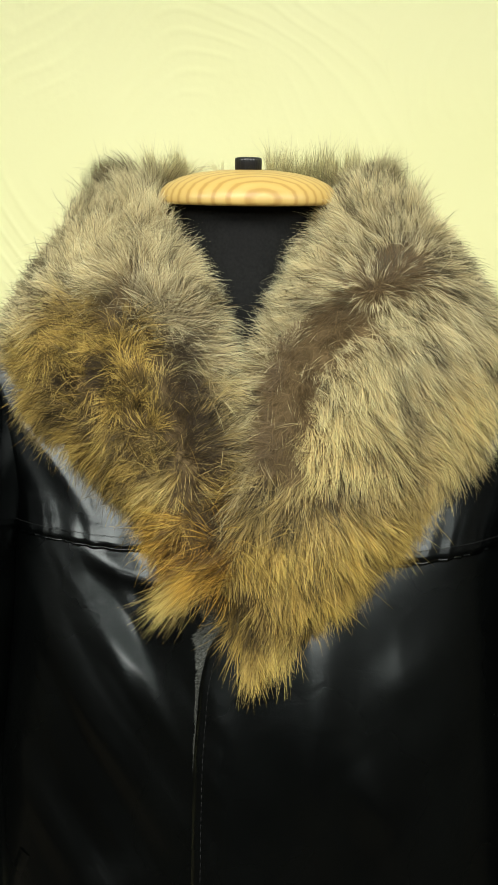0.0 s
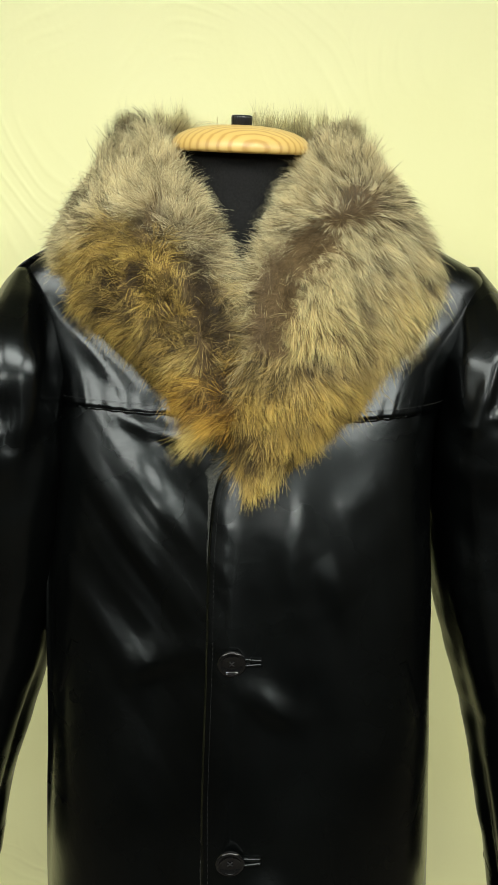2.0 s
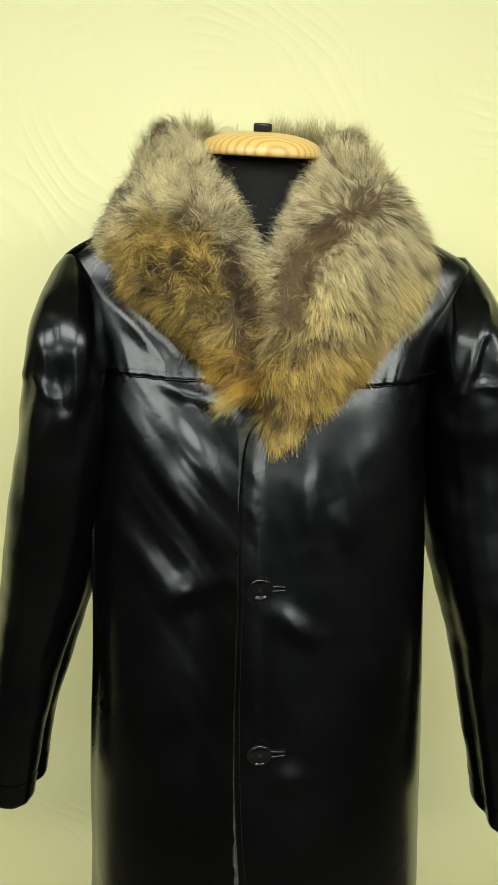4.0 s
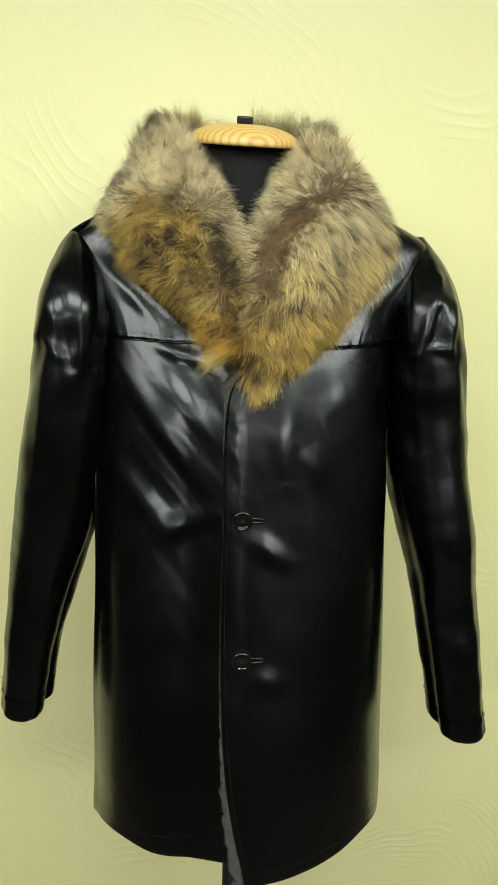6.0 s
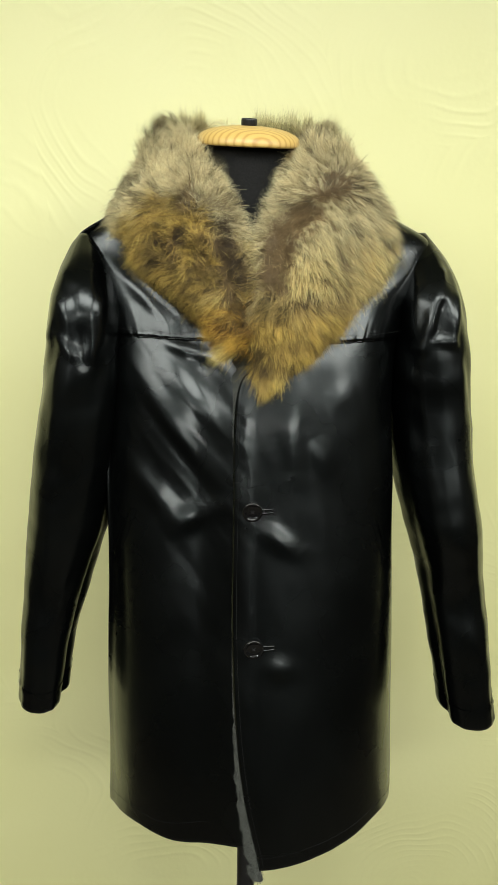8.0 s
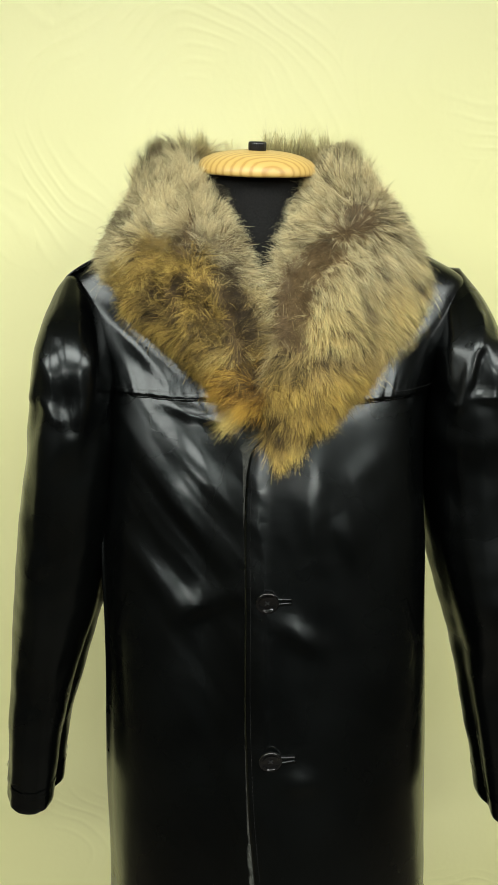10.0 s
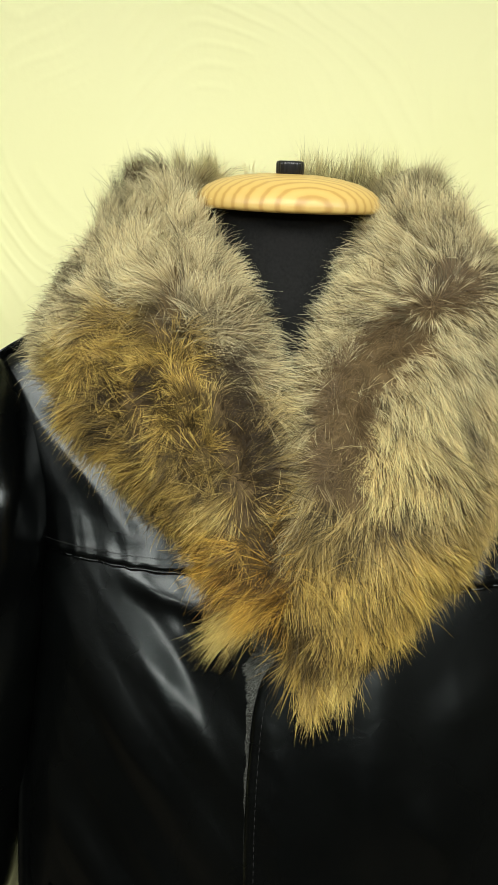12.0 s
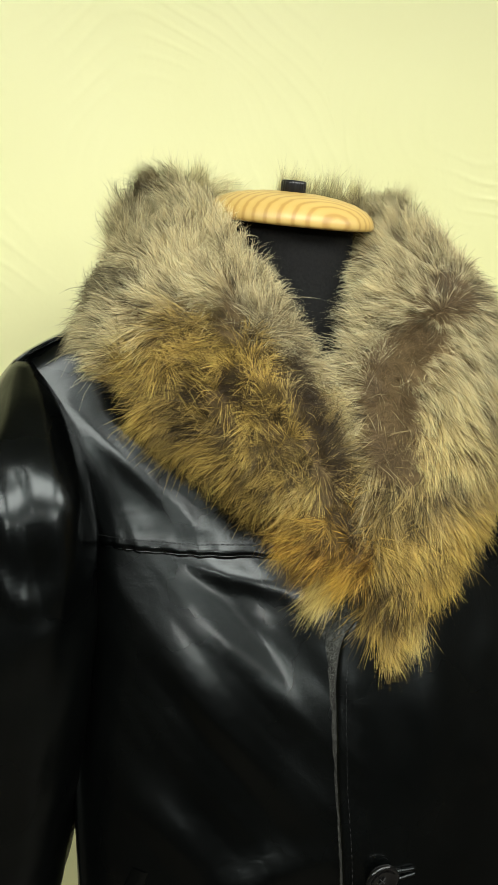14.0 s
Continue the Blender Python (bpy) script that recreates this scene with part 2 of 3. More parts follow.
CAP = Matrix.Translation(V(0.009, 0.628, 1.5395)) @ pose(0, 0, 0, 9, 1.0, 0) @ Matrix.Diagonal((1.11, 1.11, 0.98, 1))
cap_ob = part("neck_cap", lathe(bmesh.new(), [(0.050, 0.0015), (0.0655, 0.002), (0.0672, 0.003), (0.0677, 0.005), (0.0672, 0.0085), (0.0652, 0.0130), (0.060, 0.0180), (0.050, 0.0230), (0.036, 0.0265), (0.020, 0.0285), (0.0145, 0.0287), (0.0140, 0.0270)], CAP, 96), WOOD, form, "pale varnished pine disc with curved grain")
bm = bmesh.new()
sides = 96
prof = [(0.0090, 0.0262), (0.0097, 0.0282), (0.0099, 0.0360), (0.0095, 0.0380), (0.0080, 0.0387)]
rows = []
for r, z in prof:
    ring = []
    for k in range(sides):
        a = 2 * math.pi * k / sides
        rr = r * (1 + (0.025 * math.cos(24 * a) if 0.027 < z < 0.0385 else 0))
        ring.append(CAP @ Vector((rr * math.cos(a), rr * math.sin(a), z)))
    rows.append(ring)
made = sheet(bm, rows, wrap=True)
bm.faces.new(made[-1])
bm.faces.new(list(reversed(made[0])))
part("knob", bm, METAL, form, "black ribbed plastic knob")
I = Matrix.Translation((AXIS.x + 0.012, AXIS.y - 0.05, 0))
part("pole", lathe(bmesh.new(), [(0.016, 0.02), (0.016, 0.70 + LIFT)], I, 32), METAL, form, "black metal pole")
part("base_plate", lathe(bmesh.new(), [(0.17, 0.0), (0.17, 0.006), (0.16, 0.012), (0.03, 0.02), (0.022, 0.03)], I, 64), METAL, form, "round black base plate")

# ---- the coat ----
coat = thing("fur_collar_coat", (AXIS.x, AXIS.y, 0.88), "glossy black leather coat with raccoon fur collar, buttoned", "coat")
SEC_Z = [0.56, 0.75, 0.92, 1.08, 1.20, 1.29, 1.34, 1.39, 1.415, 1.44, 1.47, 1.505]
SEC_X = [0.012, 0.013, 0.013, 0.013, 0.012, 0.012, 0.015, 0.019, 0.020, 0.018, 0.013, 0.008]
SEC_A = [0.213, 0.211, 0.207, 0.203, 0.206, 0.220, 0.240, 0.253, 0.250, 0.208, 0.145, 0.095]
SEC_F = [0.232, 0.272, 0.325, 0.380, 0.414, 0.452, 0.486, 0.528, 0.543, 0.553, 0.560, 0.566]
SEC_B = [0.680, 0.690, 0.705, 0.720, 0.740, 0.755, 0.755, 0.745, 0.738, 0.728, 0.710, 0.690]
SEC_C = [0.465, 0.475, 0.490, 0.515, 0.555, 0.590, 0.602, 0.610, 0.612, 0.612, 0.612, 0.612]


def smooth01(t):
    t = max(0.0, min(1.0, t))
    return t * t * (3 - 2 * t)


def power(z):
    """How square the coat's cross-section is: rounder towards the hem."""
    return 1.98 + 0.27 * smooth01((z - 0.80) / 0.26) + 1.2 * smooth01((z - 1.31) / 0.11)


def recess(x, z):
    """The wearer's right front lies deeper than the left, which laps over it."""
    return 0.031 * smooth01((0.015 - x) / 0.085) * (0.72 + 0.28 * smooth01((z - 0.62) / 0.45)) * smooth01((1.50 - z) / 0.10)


FOLDS = [  # soft ridges in the front: from x, z to x, z, height, half width
    (-0.165, 1.265, -0.030, 1.095, 0.0062, 0.023),
    (-0.105, 1.245, -0.035, 1.165, 0.0042, 0.017),
    (-0.140, 1.200, -0.045, 1.095, -0.0035, 0.012),
    (-0.175, 1.135, -0.105, 1.065, 0.0054, 0.015),
    (-0.100, 1.045, -0.030, 1.085, 0.0042, 0.014),
    (-0.110, 1.280, -0.045, 1.262, 0.0040, 0.008),
    (0.060, 1.250, 0.055, 1.130, 0.0045, 0.022),
    (0.100, 1.205, 0.145, 1.225, 0.0022, 0.017),
    (0.110, 1.120, 0.085, 1.170, 0.0030, 0.016),
    (0.010, 1.065, 0.060, 1.030, 0.0030, 0.012),
    (-0.190, 1.385, -0.100, 1.302, 0.0030, 0.007),
    (-0.165, 1.380, -0.065, 1.302, 0.0030, 0.006),
    (0.185, 1.385, 0.105, 1.305, 0.0030, 0.009),
    (0.020, 0.900, 0.055, 0.890, 0.0030, 0.012),
]


def body(u, z, out=0.0):
    """The coat's skin: u is the turn from the front (0) to the wearer's left (+90) and right (-90), z the form's height."""
    cx, a, f, b, cy = (spline(SEC_Z, c, z) for c in (SEC_X, SEC_A, SEC_F, SEC_B, SEC_C))
    s, c = math.sin(u), math.cos(u)
    e = 2 / power(z)
    x = cx + (a + out) * math.copysign(abs(s) ** e, s)
    d = (cy - f + out) if c > 0 else (b - cy + out)
    y = cy - d * math.copysign(abs(c) ** e, c)
    if c > 0:
        lift = 0.0
        for x0, z0, x1, z1, h, w in FOLDS:
            dx, dz = x1 - x0, z1 - z0
            t = max(0.0, min(1.0, ((x - x0) * dx + (z - z0) * dz) / (dx * dx + dz * dz)))
            r2 = (x - x0 - t * dx) ** 2 + (z - z0 - t * dz) ** 2
            lift += h * math.exp(-r2 / (w * w)) * (0.35 + 0.65 * math.sin(math.pi * min(1, max(0, t))))
        lift += 0.003 * noise.noise(Vector((x * 9, z * 6, 3.1)))
        # drag lines: down towards the top button on the wearer's right, upright on the left
        k = math.exp(-((z - 1.17) / 0.16) ** 2)
        if x < 0:
            along, over = 0.65 * x - 0.76 * z, 0.76 * x + 0.65 * z
        else:
            along, over = 0.25 * x - 0.97 * z, 0.97 * x + 0.25 * z
        k *= 1.0 if x < 0 else 0.4
        lift += (0.0012 * k + 0.0004) * noise.noise(Vector((along * 9, over * 46, 5.0))) + 0.0006 * k * noise.noise(Vector((along * 22, over * 110, 9.0)))
        y += recess(x, z) * smooth01(c * 3) - lift * c
    else:
        y += 0.004 * noise.noise(Vector((x * 9, z * 5, 7.7)))
    x += 0.004 * noise.noise(Vector((z * 7, y * 5, 2.0 + math.copysign(3, s)))) * abs(s)
    return Vector((x, y, z + LIFT))


def turn_at(x, z):
    """The turn at which the front skin is at x."""
    cx, a = spline(SEC_Z, SEC_X, z), spline(SEC_Z, SEC_A, z)
    q = max(-1.0, min(1.0, (x - cx) / a))
    return math.asin(math.copysign(abs(q) ** (power(z) / 2), q))


YOKE = 1.286
SIDE = math.radians(96)
EDGE_Z = [0.62, 0.66, 0.74, 0.84, 0.93, 1.08, 1.19, 1.22, 1.24, 1.255, 1.27, 1.30]
EDGE_X = [0.016, 0.009, -0.008, -0.019, -0.022, -0.019, -0.017, -0.014, -0.008, 0.003, 0.012, 0.016]


def edge_x(z):
    return float(spline(EDGE_Z, EDGE_X, z))


def hem_z(side, q):
    """The height of the lower edge, from the front opening (0) to the side seam (1)."""
    k = smooth01((q - 0.45) / 0.55)
    return (0.655 if side > 0 else 0.682 - 0.038 * smooth01((q - 0.05) / 0.45)) * (1 - k) + (0.602 if side > 0 else 0.586) * k


def front(side, n=130, m=190):
    """A front panel below the yoke. side +1: the wearer's left, which laps over; -1: the right."""
    rows = []
    for j in range(m + 1):
        v = j / m
        row = []
        for i in range(n + 1):
            q = i / n
            hem = hem_z(side, q)
            z = hem + (YOKE - hem) * v
            u0 = turn_at(edge_x(z), z) if side > 0 else -turn_at(0.055, z)
            if side < 0:
                u = -(-turn_at(0.050, z) + q * (SIDE + turn_at(0.050, z)))
                lap = -0.002 * (1 - smooth01(q * 4)) * smooth01((YOKE - z) / 0.03)
            else:
                u = u0 + q * (SIDE - u0)
                lap = 0.0045 * (1 - smooth01(q * 3.2)) * smooth01((YOKE - z) / 0.03)
            row.append(body(u, z, lap))
        rows.append(row if side > 0 else row[::-1])
    bm = bmesh.new()
    sheet(bm, rows)
    return bm


def yoke(side, n=60, m=40):
    """The shoulder piece above the chest seam, its lower edge a little proud."""
    rows = []
    for j in range(m + 1):
        v = j / m
        z = YOKE - 0.003 + (1.50 - YOKE) * v
        proud = 0.0014 + 0.0005 * math.exp(-((v * 0.21 - 0.006) / 0.003) ** 2)
        row = []
        for i in range(n + 1):
            q = i / n
            u0 = turn_at(0.012 + side * (0.045 + 0.045 * v), z) * side
            u = side * (u0 + q * (SIDE - u0))
            pucker = 0.0011 * math.sin(210 * q + 9 * noise.noise(Vector((q * 14, side, 0)))) * math.exp(-v * 0.21 / 0.016)
            row.append(body(u, z, proud + pucker))
        rows.append(row if side > 0 else row[::-1])
    bm = bmesh.new()
    sheet(bm, rows)
    # the turned-in lower edge
    low = [[p + Vector((0, 0.0018, -0.0004)) for p in rows[0]], rows[0]]
    sheet(bm, low)
    return bm


def back(n=90, m=110):
    rows = []
    for j in range(m + 1):
        v = j / m
        z = 0.598 + (1.50 - 0.598) * v
        rows.append([body(SIDE + i / n * (2 * math.pi - 2 * SIDE), z) for i in range(n + 1)])
    bm = bmesh.new()
    sheet(bm, rows)
    return bm


left_front = part("front_panel", front(1), LEATHER, coat, "overlapping leather front with buttonholes")
right_front = part("front_panel", front(-1), LEATHER, coat)
for side in (1, -1):
    thicken(part("yoke", yoke(side), LEATHER, coat, "smooth leather shoulder yoke"), 0.002)
back_panel = part("back_panel", back(), LEATHER, coat)
for ob in (left_front, right_front, back_panel):
    thicken(ob, 0.003)

SLEEVES = {  # height, middle x, middle y, half width, half depth
    -1: [(1.418, -0.222, 0.612, 0.008, 0.018), (1.405, -0.222, 0.611, 0.019, 0.036), (1.385, -0.221, 0.602, 0.030, 0.056), (1.340, -0.220, 0.578, 0.045, 0.079), (1.270, -0.222, 0.563, 0.053, 0.081), (1.190, -0.230, 0.558, 0.058, 0.082), (1.100, -0.242, 0.556, 0.060, 0.081), (1.010, -0.255, 0.550, 0.059, 0.078), (0.920, -0.274, 0.535, 0.049, 0.065), (0.840, -0.288, 0.515, 0.041, 0.058), (0.757, -0.298, 0.496, 0.036, 0.050)],
    1: [(1.426, 0.262, 0.612, 0.008, 0.018), (1.412, 0.262, 0.611, 0.019, 0.036), (1.390, 0.262, 0.602, 0.032, 0.056), (1.340, 0.265, 0.578, 0.047, 0.078), (1.270, 0.269, 0.563, 0.055, 0.081), (1.190, 0.274, 0.555, 0.058, 0.082), (1.100, 0.283, 0.535, 0.058, 0.081), (1.010, 0.299, 0.512, 0.053, 0.078), (0.920, 0.316, 0.502, 0.046, 0.064), (0.840, 0.327, 0.478, 0.043, 0.058), (0.738, 0.340, 0.450, 0.040, 0.050)],
}


SLEEVE_FOLDS = {
    -1: [(-0.240, 1.370, -0.262, 1.285, 0.0042, 0.0075), (-0.248, 1.285, -0.228, 1.262, 0.0024, 0.006), (-0.228, 1.345, -0.212, 1.250, -0.0034, 0.007)],
    1: [(0.272, 1.375, 0.242, 1.272, 0.0052, 0.0065), (0.292, 1.340, 0.284, 1.285, 0.0046, 0.0065), (0.262, 1.285, 0.288, 1.278, 0.0034, 0.005), (0.266, 1.330, 0.258, 1.290, -0.0045, 0.006)],
}


def sleeve(side, m=150, n=72, start=0.0, stop=1.0, out=0.0):
    rows_in = SLEEVES[side][::-1]
    zs = [r[0] for r in rows_in]
    bm = bmesh.new()
    rows = []
    for j in range(m + 1):
        z = zs[0] + (zs[-1] - zs[0]) * (start + (stop - start) * j / m)
        cx, cy, a, d = (float(spline(zs, [r[k] for r in rows_in], z)) for k in (1, 2, 3, 4))
        low = smooth01((0.86 - z) / 0.1)
        row = []
        for k in range(n):
            t = 2 * math.pi * k / n
            c, s = math.cos(t), math.sin(t)
            e = 2 / 2.2
            x = (a + out) * math.copysign(abs(c) ** e, c)
            y = (d + out) * math.copysign(abs(s) ** e, s)
            inner = max(0.0, -c * side)  # towards the body
            crease = -0.010 * inner**3 * math.exp(-((s + 0.35) / 0.22) ** 2) * smooth01((1.12 - z) / 0.2)
            wr = 0.0016 * noise.noise(Vector((c * 1.4 + side * 5, s * 1.4, z * 34))) + 0.0015 * noise.noise(Vector((c * 4.5 + side * 3, s * 4.5, z * 7))) + 0.0024 * noise.noise(Vector((c * 1.1, s * 1.1 + side * 9, z * 9)))
            wr += 0.0042 * noise.noise(Vector((t * 1.3 + 4 * side, z * 17 + side * c * 2.2, 1.5))) * math.exp(-((z - 1.27) / 0.09) ** 2)
            if z > 1.15 and s < 0.2:  # drag folds under the sleeve head
                for x0, z0, x1, z1, h, w in SLEEVE_FOLDS[side]:
                    dx, dz = x1 - x0, z1 - z0
                    f = max(0.0, min(1.0, ((cx + x - x0) * dx + (z - z0) * dz) / (dx * dx + dz * dz)))
                    wr += h * math.exp(-((cx + x - x0 - f * dx) ** 2 + (z - z0 - f * dz) ** 2) / (w * w))
            g = 1 + (wr + crease) / max(0.02, math.hypot(x, y)) * smooth01((1.42 - z) / 0.03)
            row.append(V(cx + x * g, cy + y * g, z + low * 0.018 * s * 0.6))
        rows.append(row)
    sheet(bm, rows, wrap=True)
    if stop == 1.0:
        bm.verts.ensure_lookup_table()
        bm.faces.new(list(bm.verts)[-n:])
    bmesh.ops.recalc_face_normals(bm, faces=bm.faces)
    return bm


for side in (-1, 1):
    ob = part("sleeve", sleeve(side), LEATHER, coat, "creased tubular leather sleeve")
    thicken(ob, 0.003)
    part("cuff_seam", sleeve(side, m=3, start=0.036, stop=0.042, out=0.0012), LEATHER, ob)


# seams and stitches
def tube(bm, points, r, sides=6):
    rows = []
    for i, p in enumerate(points):
        d = (points[min(i + 1, len(points) - 1)] - points[max(i - 1, 0)]).normalized()
        side = d.orthogonal().normalized() if abs(d.y) > 0.9 else d.cross(Vector((0, 1, 0))).normalized()
        other = d.cross(side)
        rows.append([p + r * (math.cos(2 * math.pi * k / sides) * side + math.sin(2 * math.pi * k / sides) * other) for k in range(sides)])
    made = sheet(bm, rows, wrap=True)
    bm.faces.new(list(reversed(made[0])))
    bm.faces.new(made[-1])


def stitches(name, points_at, count, parent):
    bm = bmesh.new()
    for i in range(count):
        a, b = points_at(i / count), points_at((i + 0.62) / count)
        tube(bm, [a, (a + b) / 2 + Vector((0, -0.0003, 0)), b], 0.00022, 4)
    return tagged(part(name, bm, THREAD, parent), kind="stuff")


for side in (1, -1):
    stitches("yoke_stitching", lambda t, s=side: body(s * (0.05 + t * 1.25), YOKE + 0.0065, 0.0042), 70, coat)
stitches("placket_stitching", lambda t: body(turn_at(edge_x(0.66 + 0.58 * t) + 0.006, 0.66 + 0.58 * t), 0.66 + 0.58 * t, 0.0048), 130, left_front)
for side in (-1, 1):
    bm = bmesh.new()
    pts = []
    seam_z, seam_x = ((1.16, 1.233, 1.293, 1.34, 1.38), (-0.195, -0.204, -0.216, -0.229, -0.231)) if side < 0 else ((1.20, 1.265, 1.30, 1.35, 1.385), (0.222, 0.240, 0.256, 0.268, 0.271))
    for z in np.linspace(seam_z[-1], seam_z[0], 40):
        pts.append(body(turn_at(float(spline(seam_z, seam_x, z)), z), z, 0.0025))
    tube(bm, pts, 0.0016, 8)
    part("armhole_seam", bm, LEATHER, coat)



def hem_point(t, side):
    z = hem_z(side, t) + 0.016
    u0 = turn_at(edge_x(z), z) * side
    return body(side * (u0 + t * (SIDE - u0)), z, 0.0004 + (0.0045 if side > 0 else -0.002) * (1 - smooth01(t * 3.5)))


for side, panel in ((1, left_front), (-1, right_front)):
    stitches("hem_stitching", lambda t, s=side: hem_point(t, s), 95, panel)


# buttons
def button(z, x):
    u = turn_at(x, z)
    p = body(u, z, 0.0075)
    m = Matrix.Translation(p) @ (Vector((0.02, -1.0, -0.03))).to_track_quat("Z", "Y").to_matrix().to_4x4()
    ob = part("button", lathe(bmesh.new(), [(0.006, -0.003), (0.0115, -0.0015), (0.0128, 0.0008), (0.0126, 0.0024), (0.0112, 0.0032), (0.0098, 0.0026), (0.0088, 0.0012), (0.004, 0.0008), (0.0008, 0.0008)], m, 48), HORN, coat, "glossy black rimmed button")
    bm = bmesh.new()
    for a in (45, 135):
        r = Matrix.Rotation(math.radians(a), 4, "Z")
        tube(bm, [m @ r @ Vector((-0.003, 0, 0.0012)), m @ r @ Vector((0, 0, 0.0021)), m @ r @ Vector((0.003, 0, 0.0012))], 0.0006, 5)
    part("thread", bm, THREAD, ob)
    bm = bmesh.new()
    for dz in (-0.0026, 0.0026):
        tube(bm, [body(turn_at(x + 0.010 + 0.016 * t, z + dz), z + dz * (1 - 0.4 * t), 0.0052) for t in np.linspace(0, 1, 8)], 0.0017, 6)
    part("buttonhole", bm, LEATHER, coat, "bound leather buttonhole")


button(1.083, 0.004)
button(0.922, 0.004)

# pockets: slanted welts near the side seams
for side, x0, x1 in ((-1, -0.148, -0.172), (1, 0.168, 0.190)):
    bm = bmesh.new()
    rows = []
    for t in np.linspace(0, 1, 24):
        z = 1.060 - 0.06 * t
        x = x0 + (x1 - x0) * t
        rows.append([body(turn_at(x + w, z), z, o) for w, o in ((-0.006, 0.0001), (-0.005, 0.0009), (0.003, 0.0009), (0.004, 0.0001))])
    sheet(bm, rows)
    part("pocket_welt", bm, LEATHER, coat, "slanted leather pocket welt")


# ---- hair ----
def hair_mesh(name, root, way, rise, length, width, colours, parent, mat, label, bend=0.12, steps=3, stand=0.48):
    """Tapered strands as one mesh. root, way, rise: place, direction along the hide and away from it; colours: root, middle and tip."""
    n = len(root)
    ts = np.linspace(0, 1, steps + 1)
    across = np.cross(way, rise)
    across /= np.linalg.norm(across, axis=1)[:, None] + 1e-9
    rng = np.random.default_rng(5)
    twist = rng.normal(0, 0.5, n)[:, None]
    across = across * np.cos(twist) + rise * np.sin(twist)
    verts, cols = [], []
    curl = rng.normal(0, 0.10, (n, 1)) * across
    for k, t in enumerate(ts):
        lift = np.broadcast_to(np.asarray(stand), (n,))[:, None] * (t - 0.45 * t * t)
        p = root + length[:, None] * (way * t * 0.86 + rise * lift + curl * t * t)
        p[:, 2] -= bend * length * t * t
        if t < 0.4:
            c = colours[0] + (colours[1] - colours[0]) * (t / 0.4)
        else:
            c = colours[1] + (colours[2] - colours[1]) * ((t - 0.4) / 0.6)
        w = (width * (1 - 0.5 * t))[:, None] * 0.5
        if k < steps:
            verts += [p - across * w, p + across * w]
            cols += [c, c]
        else:
            verts.append(p)
            cols.append(c)
    per = 2 * steps + 1
    co = np.stack(verts, 1).reshape(-1, 3)
    cl = np.stack(cols, 1).reshape(-1, 3)
    base = (np.arange(n) * per)[:, None]
    quads = np.concatenate([base + np.array([[2 * k, 2 * k + 1, 2 * k + 3, 2 * k + 2]]) for k in range(steps - 1)], 1).reshape(-1, 4)
    tris = (base + np.array([[2 * steps - 2, 2 * steps - 1, 2 * steps]])).reshape(-1, 3)
    loops = np.concatenate([quads.ravel(), tris.ravel()])
    starts = np.concatenate([np.arange(len(quads)) * 4, len(quads) * 4 + np.arange(len(tris)) * 3])
    data = bpy.data.meshes.new(name)
    o = origin(parent)
    data.vertices.add(len(co))
    data.vertices.foreach_set("co", (co - np.array([o.x, o.y, o.z])).ravel())
    data.loops.add(len(loops))
    data.loops.foreach_set("vertex_index", loops)
    data.polygons.add(len(starts))
    data.polygons.foreach_set("loop_start", starts)
    data.polygons.foreach_set("use_smooth", np.ones(len(starts), bool))
    data.update(calc_edges=True)
    attr = data.color_attributes.new("hair", "FLOAT_COLOR", "POINT")
    attr.data.foreach_set("color", np.concatenate([np.clip(cl, 0, 1), np.ones((len(cl), 1))], 1).ravel())
    data.materials.append(mat)
    ob = new(name, data)
    ob.parent = parent
    return tagged(ob, label, kind="stuff")


# the collar's hide: from the wearer's right lapel tip round the neck to the left one; inner and outer edge
INNER = [(0.002, 0.430, 1.280), (0.004, 0.446, 1.310), (-0.002, 0.476, 1.368), (-0.022, 0.524, 1.436), (-0.048, 0.566, 1.492), (-0.070, 0.604, 1.530), (-0.084, 0.662, 1.548),
         (0.007, 0.728, 1.552), (0.104, 0.662, 1.545), (0.097, 0.604, 1.530), (0.070, 0.566, 1.494), (0.038, 0.525, 1.438), (0.014, 0.482, 1.372), (0.005, 0.442, 1.300), (0.016, 0.424, 1.238)]
OUTER = [(-0.022, 0.436, 1.284), (-0.052, 0.458, 1.320), (-0.098, 0.478, 1.364), (-0.148, 0.512, 1.403), (-0.172, 0.566, 1.444), (-0.158, 0.626, 1.477), (-0.112, 0.690, 1.515),
         (0.007, 0.775, 1.505), (0.116, 0.690, 1.512), (0.167, 0.622, 1.487), (0.200, 0.568, 1.445), (0.184, 0.512, 1.388), (0.124, 0.468, 1.330), (0.074, 0.440, 1.276), (0.034, 0.426, 1.236)]
SWELL = [0.006, 0.012, 0.022, 0.030, 0.030, 0.024, 0.016, 0.014, 0.015, 0.021, 0.030, 0.030, 0.024, 0.014, 0.006]


